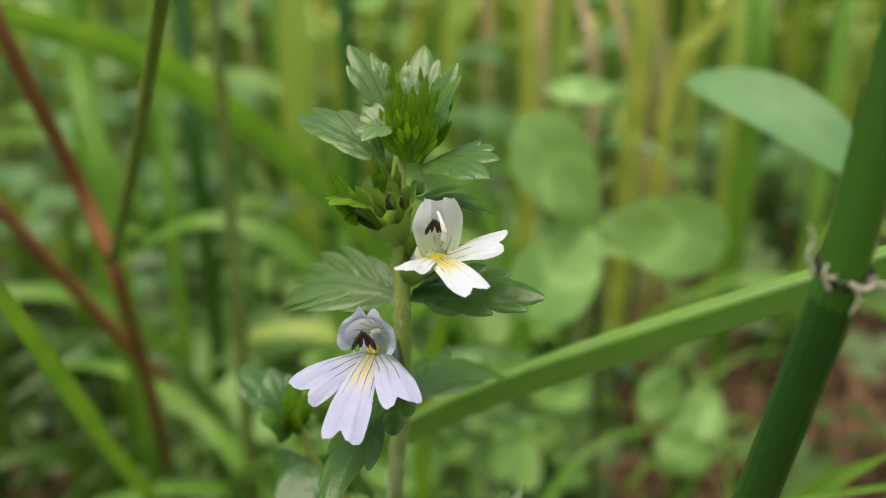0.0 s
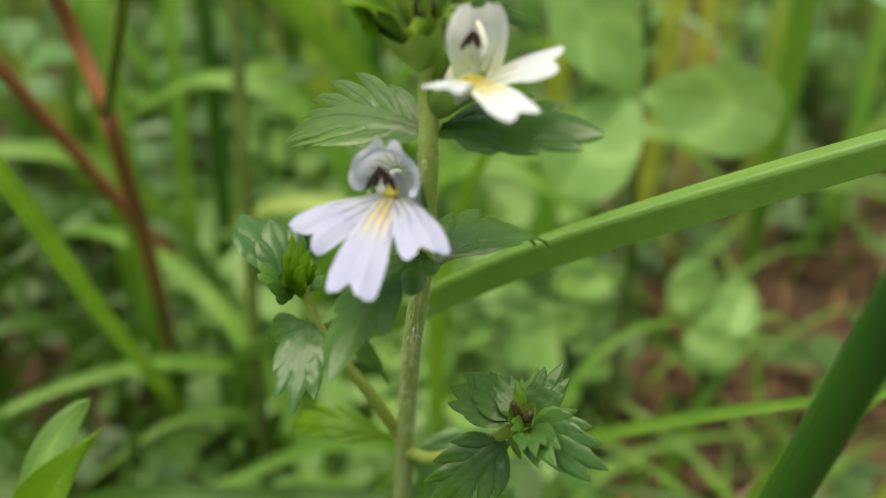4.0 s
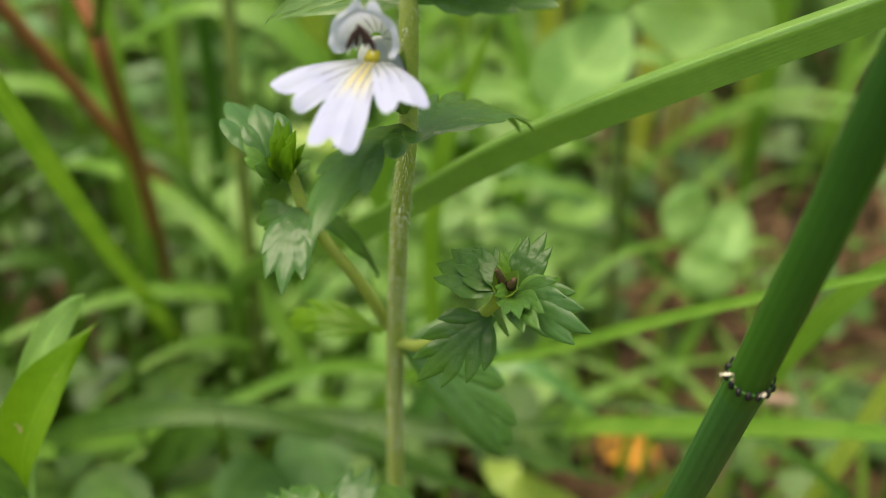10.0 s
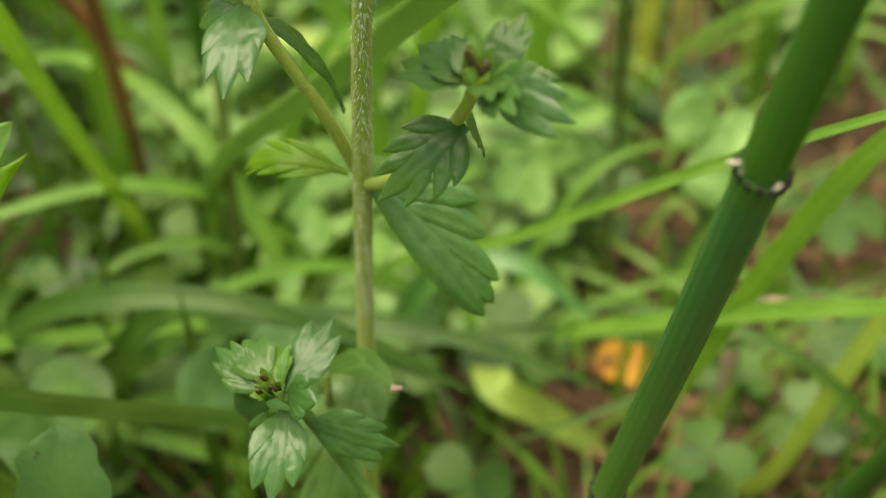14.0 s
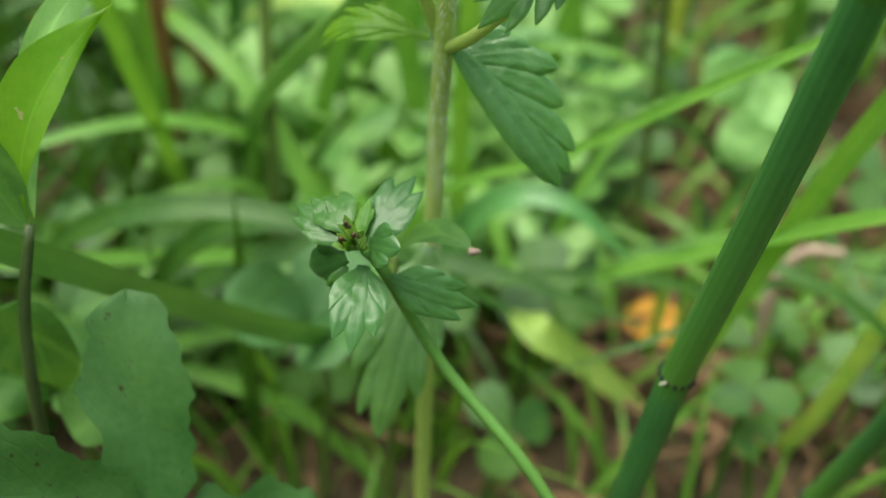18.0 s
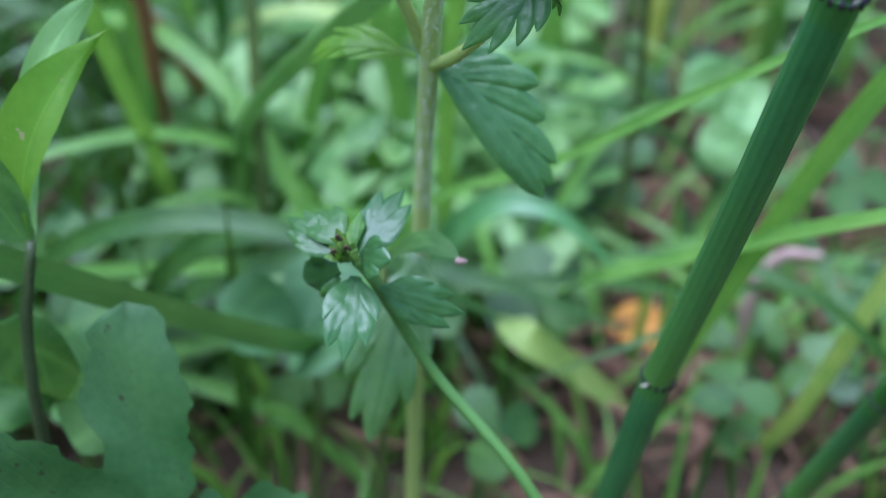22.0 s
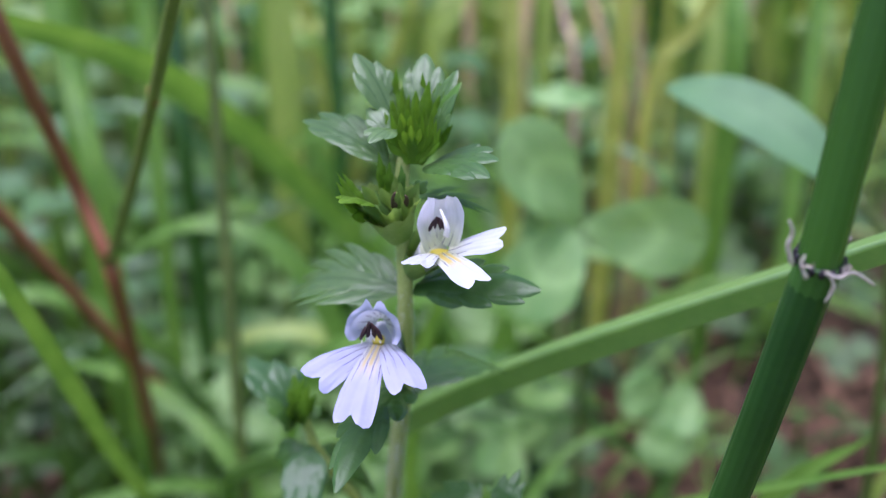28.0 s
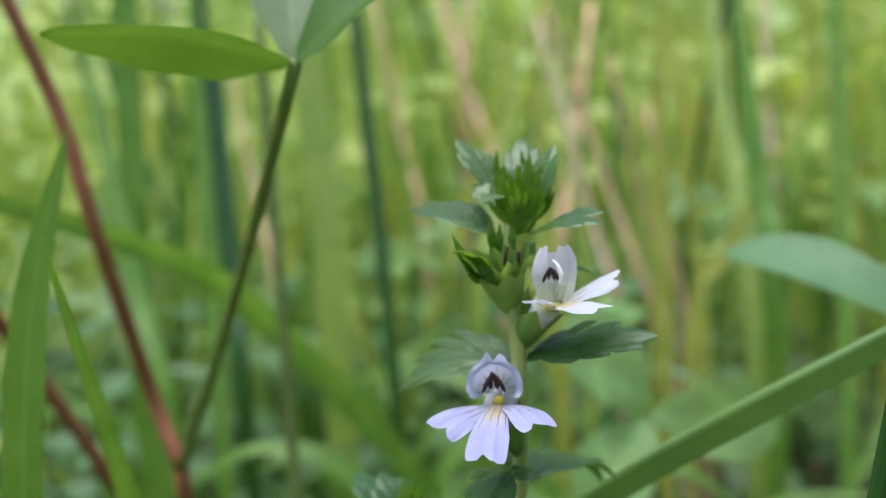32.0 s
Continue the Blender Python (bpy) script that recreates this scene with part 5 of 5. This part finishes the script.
part("stalk", tube([(34, 200, -3), (31, 198, 60), (33.2, 195.0, 86.4)], [0.7, 0.6, 0.5], 8, 6), GREEN_STALK, pl)

# ---- tall stems behind ----
def reed(label, a, b, w, mat, flat=True):
    """A stem or blade through a (upper) and b (lower), carried on down to the ground and up past a."""
    a, b = Vector(a), Vector(b)
    d = (a - b)
    foot = Vector((b.x - d.x * 0.15, b.y - d.y * 0.15, -2))
    top = a + d.normalized() * 55
    ob = thing("tall_stem", foot, label, "grass", "tall stems behind the flower")
    if flat:
        part("blade", sheet(spline([mm(p) for p in (foot, b, a, top)], 8), (0.15, -1, 0.2), strap(w, 0.3), 6, 14), mat, ob)
        part("sheath", tube([foot, foot.lerp(b, 0.25), foot.lerp(b, 0.5)], [w * 0.5, w * 0.45, w * 0.35], 8, 3), mat, ob)
    else:
        part("stem", tube([foot, b, a, top], [w, w, w * 0.9, w * 0.7], 10, 6), mat, ob)
        part("joint", tube([b.lerp(a, 0.3), b.lerp(a, 0.32), b.lerp(a, 0.34)], [w * 1.0, w * 1.25, w * 1.0], 10, 3), mat, ob)
    return ob


reed("broad yellow-green grass blade", (41.0, 215.0, 99.6), (39.3, 208.6, 54.8), 2.4, STRAW_GREEN)
reed("pale pinkish dead stem behind the clover", (29.7, 232.0, 95.2), (33.3, 225.0, 76.5), 0.9, PINK_STEM, False)
reed("yellow-green upright grass blade", (18.1, 225.0, 97.0), (18.6, 218.2, 69.7), 2.2, STRAW_GREEN)
reed("pale slanting grass blade", (7.7, 240.0, 93.1), (1.8, 232.8, 80.6), 1.6, BLADE_PALE)
reed("yellow-green grass blade bent aside", (58.3, 220.0, 94.7), (47.7, 213.4, 79.3), 1.9, STRAW_GREEN)
reed("thin tan dry stem", (48.7, 222.0, 72.3), (50.8, 215.3, 51.5), 1.0, DRY, False)
reed("peach-coloured dead stem far behind", (7.7, 330.0, 120.7), (13.1, 320.1, 97.8), 1.6, PEACH_STEM, False)
reed("peach-coloured dead grass stem behind", (33.4, 300.0, 100.5), (28.3, 291.0, 76.2), 1.6, PEACH_STEM, False)
reed("peach-coloured dead stem far behind", (-15.4, 340.0, 109.7), (-10.6, 329.8, 80.5), 0.9, PEACH_STEM, False)
reed("brownish dead stem far behind", (102.0, 330.0, 113.7), (99.8, 320.1, 90.8), 1.0, PINK_STEM, False)
reed("peach-coloured dead grass stem behind", (-58.6, 300.0, 95.9), (-54.6, 291.0, 74.7), 0.8, PEACH_STEM, False)
reed("broad green grass blade", (61.8, 214.4, 110.4), (61.4, 201.9, 84.2), 2.8, BLADE)
reed("thin tan dry stem", (43.7, 223.6, 82.9), (49.8, 219.5, 51.2), 0.8, DRY, False)
reed("pale yellow-green grass blade", (7.1, 244.8, 103.2), (1.3, 234.0, 80.5), 1.9, BLADE_PALE)
reed("dark green horsetail-like stem", (-22.2, 222.8, 146.6), (-17.9, 198.5, 70.6), 1.6, REED, False)
reed("dark green horsetail-like stem", (-55.0, 221.5, 137.6), (-49.6, 198.0, 65.4), 1.6, REED, False)
reed("green grass blade among the clover", (-60.9, 181.7, 141.7), (-60.8, 170.7, 82.3), 2.4, BLADE)
reed("broad pale green grass blade", (-33.6, 231.2, 136.3), (-31.6, 221.2, 82.5), 3.6, BLADE_PALE)
reed("yellow-green grass blade leaning over", (22.8, 293.3, 146.2), (27.3, 245.1, 105.6), 1.8, BLADE_PALE)
reed("tan slanting dry stem", (34.8, 244.9, 105.2), (44.6, 216.3, 60.9), 1.0, DRY, False)
reed("pale green upright grass blade", (68.5, 268.9, 127.1), (68.0, 238.4, 72.3), 2.6, BLADE_PALE)
reed("green upright grass blade", (107.7, 289.7, 132.2), (93.2, 241.3, 34.8), 2.6, BLADE)
reed("green grass blade among the clover", (-50.6, 187.7, 120.3), (-47.7, 167.5, 65.8), 1.4, BLADE)
reed("dark green stem among the clover", (-48.0, 195.5, 96.7), (-45.9, 183.6, 74.3), 1.5, REED, False)
reed("thin pale green stem", (-32.9, 150.8, 97.9), (-30.9, 135.8, 48.3), 1.0, GREEN_STALK, False)
reed("green grass blade among the clover", (-59.6, 166.2, 105.4), (-52.5, 151.8, 78.4), 1.9, BLADE)
reed("orange-tan dry stem far behind", (8.3, 346.1, 155.6), (4.1, 318.4, 115.4), 1.3, DRY, False)
tr = random.Random(41)
for k in range(34):
    x, y = tr.uniform(-135, 165), tr.uniform(235, 430)
    h, lean = tr.uniform(70, 120) + (y - 235) * 0.25, tr.uniform(-24, 24)
    mat, tone = tr.choice(((BLADE, "green"), (BLADE_PALE, "pale green"), (BLADE_BLUE, "bluish green"), (BLADE_PALE, "pale green"), (STRAW_GREEN, "yellow-green"), (REED, "dark green")))
    reed(f"tall upright {tone} stem in the meadow behind", (x + lean, y, h), (x, y, h * 0.35), tr.uniform(0.8, 2.0), mat, mat is not REED)
ol = thing("dead_leaf", (32, 139, 0), "curled orange dead leaf on the ground", "leaf")
part("blade", sheet(bow((26, 143, -1), (31, 139, 3.5), (37, 136, 0), 12), (0, -0.5, 0.9), oval(4.0, 0.5, 0.6), 8, 16, wave=0.6), ORANGE, ol)

# ---- growth that cannot be counted ----
rng = np.random.default_rng(11)


def clear_of_walk(x, y):
    """The space in front of the lens and between it and the flower stays open."""
    return (abs(x) < 0.075 + max(0.0, y) * 0.30 and -0.10 < y < 0.165)


def scatter_blades(name, count, mat, label, hs, ws, lean, place, seg=5):
    vs, fs, uv = [], [], []
    for _ in range(count):
        x, y = place()
        z = ground_height(x, y) - 0.002
        h, w = rng.uniform(*hs), rng.uniform(*ws)
        th, bend = rng.uniform(0, tau), rng.uniform(0.0, lean)
        face = rng.normal(0, 0.9)
        o = len(vs)
        for i in range(seg + 1):
            u = i / seg
            r = h * bend * u ** 1.8
            half = w * min(1, 0.6 + 2 * u) * min(1, (1.02 - u) * 2.2) / 2
            cx, cy, cz = x + cos(th) * r, y + sin(th) * r, z + h * u * (1 - 0.35 * bend * u)
            vs.append((cx - half * cos(face), cy - half * sin(face), cz))
            vs.append((cx, cy + half * 0.5, cz))
            vs.append((cx + half * cos(face), cy + half * sin(face), cz))
            if i:
                a = o + 3 * (i - 1)
                fs.append((a, a + 1, a + 4, a + 3))
                fs.append((a + 1, a + 2, a + 5, a + 4))
                q, p = u, (i - 1) / seg
                uv += [(p, 0), (p, .5), (q, .5), (q, 0), (p, .5), (p, 1), (q, 1), (q, .5)]
    return stuff(name, vs, fs, uv, mat, label, "grass")


def stuff(name, vs, fs, uv, mat, label, category):
    me = bpy.data.meshes.new(name)
    me.from_pydata(vs, [], fs)
    if uv:
        me.uv_layers.new().data.foreach_set("uv", np.array(uv, dtype=np.float32).ravel())
    me.materials.append(mat)
    me.polygons.foreach_set("use_smooth", [True] * len(me.polygons))
    return tagged(new(name, me), label, category, kind="stuff")


def scatter_leaves(name, count, mat, label, hs, size, place, broad=0.95):
    vs, fs, uv = [], [], []
    for _ in range(count):
        x, y = place()
        z0 = ground_height(x, y)
        h, s = rng.uniform(*hs), rng.uniform(*size)
        tx, ty = rng.normal(0, 0.35), rng.normal(-0.35, 0.35)
        n = Vector((tx, ty, 1)).normalized()
        a = n.orthogonal().normalized()
        b = n.cross(a)
        c = Vector((x, y, z0 + h))
        spin = rng.uniform(0, tau)
        lean = Vector((rng.normal(0, 0.12), rng.normal(0.05, 0.12), 0)) * h
        o = len(vs)
        w = 0.0006
        vs += [c - Vector((0, 0, h)) + lean + Vector((w, 0, 0)), c - Vector((0, 0, h)) + lean - Vector((w, 0, 0)), c - Vector((w, 0, 0)), c + Vector((w, 0, 0))]
        fs.append((o, o + 1, o + 2, o + 3))
        uv += [(0, .3), (0, .3), (1, .3), (1, .3)]
        for k in range(3):
            th = spin + tau * k / 3
            d = cos(th) * a + sin(th) * b
            e = n.cross(d)
            o = len(vs)
            droop = rng.uniform(-0.1, 0.25)
            ring = ((0.0, 0.0), (0.25, 0.36), (0.62, 0.52), (0.92, 0.36), (1.0, 0.0), (0.92, -0.36), (0.62, -0.52), (0.25, -0.36))
            vs.append(c + d * s * 0.55 - n * s * 0.03)
            for p, q in ring:
                vs.append(c + d * s * p + e * s * q * broad - n * s * (droop * p * p - 0.10 * abs(q)))
            for i in range(8):
                fs.append((o, o + 1 + i, o + 1 + (i + 1) % 8))
                p, q = ring[i], ring[(i + 1) % 8]
                uv += [(0.55, 0.5), (p[0], 0.5 + p[1]), (q[0], 0.5 + q[1])]
    return stuff(name, [tuple(v) for v in vs], fs, uv, mat, label, "foliage")


def behind(x0, x1, y0, y1, power=1.4):
    def place():
        return rng.uniform(x0, x1), y0 + (y1 - y0) * rng.uniform() ** power
    return place


def around():
    while True:
        r, th = 0.12 + 2.2 * rng.uniform() ** 1.6, rng.uniform(0, tau)
        x, y = r * cos(th), 0.08 + r * sin(th)
        in_view = 0.1 < y < 1.2 and abs(x) < 0.12 + 0.5 * y
        if not in_view and not clear_of_walk(x, y):
            return x, y


def far_ring():
    while True:
        r, th = 1.0 + 5.5 * rng.uniform() ** 1.2, rng.uniform(0, tau)
        if sin(th) > 0.25 or rng.uniform() < 0.55:
            return r * cos(th), r * sin(th)


# ---- clover and grass behind, one by one ----
def low_clover(mat, label, h, s, seed):
    r = random.Random(seed)
    ob = thing("low_clover", (0, 0, 0), label, "clover", "clover patch")
    top = Vector((r.uniform(-4, 4), r.uniform(-4, 4), h))
    part("stalk", tube([(0, 0, -3), (top.x * 0.2, top.y * 0.2, h * 0.6), top], [0.6, 0.5, 0.45], 6, 3), GREEN_STALK, ob)
    spin = r.uniform(0, tau)
    for k in range(3):
        th = spin + tau * k / 3
        d = Vector((cos(th), sin(th), 0.30 * -sin(th) * 1.2 + r.uniform(-0.1, 0.2)))
        tip = top + d * s
        part("leaflet", sheet(bow(top, (top + tip) / 2 + Vector((0, 0, 0.6)), tip, 8), (0, -0.35, 0.9), oval(s * 0.5, 0.6, 0.5), 4, 9), mat, ob)
    return ob


def grass_tuft(mat, label, h, w, seed):
    r = random.Random(seed)
    ob = thing("grass_tuft", (0, 0, 0), label, "grass", "grass tufts")
    for k in range(5):
        th, out, hh = r.uniform(0, tau), r.uniform(0.1, 0.45), h * r.uniform(0.6, 1.0)
        x, y = cos(th), sin(th)
        pts = [(x * 3, y * 3, -3), (x * (3 + hh * out * 0.2), y * (3 + hh * out * 0.2), hh * 0.5), (x * hh * out, y * hh * out, hh * 0.97)]
        part("blade", sheet(spline([mm(p) for p in pts], 5), (0.3 * y, -1, 0.25), strap(w * r.uniform(0.7, 1.2), 0.5), 4, 14), mat, ob)
    return ob


def spread(protos, count, place, low, high):
    for i in range(count):
        x, y = place()
        s = rng.uniform(low, high)
        m = Matrix.Translation((x, y, ground_height(x, y))) @ Matrix.Rotation(rng.uniform(-0.9, 0.9), 4, "Z") @ Matrix.Scale(s, 4)
        if i < len(protos):
            protos[i].matrix_basis = m
        else:
            copy_thing(protos[i % len(protos)], m)


CLOVERS = [low_clover(CLOVER, "low round-leaved green clover", 62, 9.5, 1), low_clover(CLOVER_BLUE, "low round-leaved bluish clover", 48, 10.5, 2), low_clover(CLOVER, "low round-leaved green clover", 34, 9.0, 3), low_clover(CLOVER_BLUE, "low round-leaved bluish clover", 72, 9.0, 4), low_clover(CLOVER, "low round-leaved green clover", 22, 8.0, 5)]
TUFTS = [grass_tuft(BLADE, "upright tuft of green grass", 130, 1.9, 1), grass_tuft(BLADE_PALE, "upright tuft of pale yellow-green grass", 150, 2.2, 2), grass_tuft(BLADE_BLUE, "upright tuft of bluish green grass", 110, 1.8, 3), grass_tuft(BLADE, "upright tuft of green grass", 90, 1.6, 4)]
PALE_TUFTS = [grass_tuft(BLADE_PALE, "tall tuft of pale yellowing grass", 170, 2.4, 6), grass_tuft(STRAW, "tall tuft of straw-coloured grass", 180, 2.0, 7)]


def leafy():
    while True:
        x, y = rng.uniform(-0.13, 0.10), 0.19 + 0.22 * rng.uniform() ** 1.2
        if x < 0.01 or (rng.uniform() < 0.25 and y > 0.26):
            return x, y


spread(CLOVERS, 130, leafy, 0.8, 1.15)
spread(TUFTS, 46, behind(-0.26, 0.30, 0.40, 0.80, 1.0), 0.8, 1.3)
spread(PALE_TUFTS, 30, behind(-0.10, 0.28, 0.38, 0.75, 1.0), 0.8, 1.3)
scatter_blades("meadow_grass", 340, FAR_GRASS, "upright green meadow grass beyond the clover", (0.08, 0.20), (0.003, 0.006), 0.5, behind(-0.35, 0.40, 0.45, 1.1, 1.0))
scatter_blades("yellowing_grass", 260, FAR_YELLOW, "yellowing upright meadow grass", (0.10, 0.24), (0.003, 0.007), 0.35, behind(-0.2, 0.45, 0.45, 1.2, 1.0))
scatter_blades("far_meadow", 9500, FAR_GRASS, "green meadow grass reaching into the distance", (0.15, 0.42), (0.008, 0.022), 0.5, far_ring, 4)
scatter_blades("outer_meadow_grass", 3600, FAR_GRASS, "green meadow grass all round", (0.06, 0.20), (0.003, 0.008), 0.6, around, 4)
# short grass in the same darkened green, its shade painted in
scatter_blades("short_grass", 260, BLADE_SHADE_TONE, "short green grass among the clover", (0.02, 0.07), (0.0014, 0.0032), 0.9, behind(-0.12, -0.025, 0.10, 0.26, 1.0))
scatter_blades("fine_grass", 170, BLADE, "fine short green grass round the stems", (0.012, 0.040), (0.0008, 0.002), 0.9, behind(-0.04, 0.075, 0.088, 0.16, 1.0))


def cover():
    while True:
        x, y = rng.uniform(-0.11, 0.13), rng.uniform(0.10, 0.42)
        if not (0.012 < x < 0.11 and y < 0.24) or rng.uniform() < 0.45:
            return x, y


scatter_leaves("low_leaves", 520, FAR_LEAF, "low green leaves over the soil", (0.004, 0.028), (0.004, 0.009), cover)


def drift():
    while True:
        x, y = rng.normal(0.02, 0.30), 0.41 + abs(rng.normal(0, 0.42))
        if not clear_of_walk(x, y):
            return x, y


# light and dark leaf colours paint sunlit patches and shaded gaps into the background
scatter_leaves("outer_leaves", 900, FAR_BRIGHT, "pale leaves coloured as if sunlit among the meadow grass all round", (0.05, 0.20), (0.008, 0.022), around, 0.7)
scatter_leaves("sunlit_leaves", 820, FAR_BRIGHT, "pale leaves coloured as if sunlit among the grass behind", (0.06, 0.27), (0.008, 0.022), drift, 0.7)
scatter_leaves("small_bright_leaves", 560, FAR_BRIGHT, "small leaves coloured as if sunlit among the stems behind", (0.03, 0.17), (0.0035, 0.009), behind(-0.24, 0.28, 0.32, 0.62, 1.0), 0.6)
scatter_leaves("small_dark_leaves", 220, FAR_LEAF, "small leaves coloured dark as if shaded among the stems behind", (0.01, 0.07), (0.004, 0.010), behind(-0.24, 0.26, 0.28, 0.55, 1.0), 0.6)
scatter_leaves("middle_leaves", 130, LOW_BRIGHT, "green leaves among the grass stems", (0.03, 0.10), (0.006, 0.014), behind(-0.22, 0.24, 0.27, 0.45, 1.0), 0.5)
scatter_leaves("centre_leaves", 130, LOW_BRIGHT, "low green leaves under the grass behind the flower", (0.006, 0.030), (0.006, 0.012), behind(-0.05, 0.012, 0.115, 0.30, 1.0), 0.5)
scatter_leaves("bright_low_leaves", 190, LOW_BRIGHT, "low leaves coloured as if sunlit behind the flower", (0.014, 0.040), (0.007, 0.013), behind(-0.055, 0.022, 0.155, 0.26, 1.0), 0.6)


def scatter_litter(name, count, mat, label, place):
    vs, fs = [], []
    for _ in range(count):
        x, y = place()
        z = ground_height(x, y) + rng.uniform(0.0005, 0.006)
        ln, r, th, tilt = rng.uniform(0.008, 0.05), rng.uniform(0.00018, 0.00055), rng.uniform(0, tau), rng.normal(0, 0.2)
        d = Vector((cos(th), sin(th), tilt)).normalized()
        a = d.cross(Vector((0, 0, 1))).normalized()
        b = d.cross(a)
        c = Vector((x, y, z))
        k = rng.normal(0, 0.12) * ln
        o = len(vs)
        for i, t in enumerate((-0.5, 0, 0.5)):
            p = c + d * ln * t + a * (k if i == 1 else 0)
            for s in range(5):
                vs.append(tuple(p + r * (1.6 * cos(tau * s / 5) * a + sin(tau * s / 5) * b)))
        for i in range(2):
            for s in range(5):
                fs.append((o + 5 * i + s, o + 5 * i + (s + 1) % 5, o + 5 * i + 5 + (s + 1) % 5, o + 5 * i + 5 + s))
    return stuff(name, vs, fs, None, mat, label, "litter")


scatter_litter("plant_litter", 330, LITTER, "brown dead stalks and leaf bits on the soil", behind(-0.13, 0.14, 0.06, 0.32, 1.0))
scatter_litter("near_litter", 320, LITTER, "brown dead stalks lying about", behind(0.0, 0.12, 0.11, 0.26, 1.0))
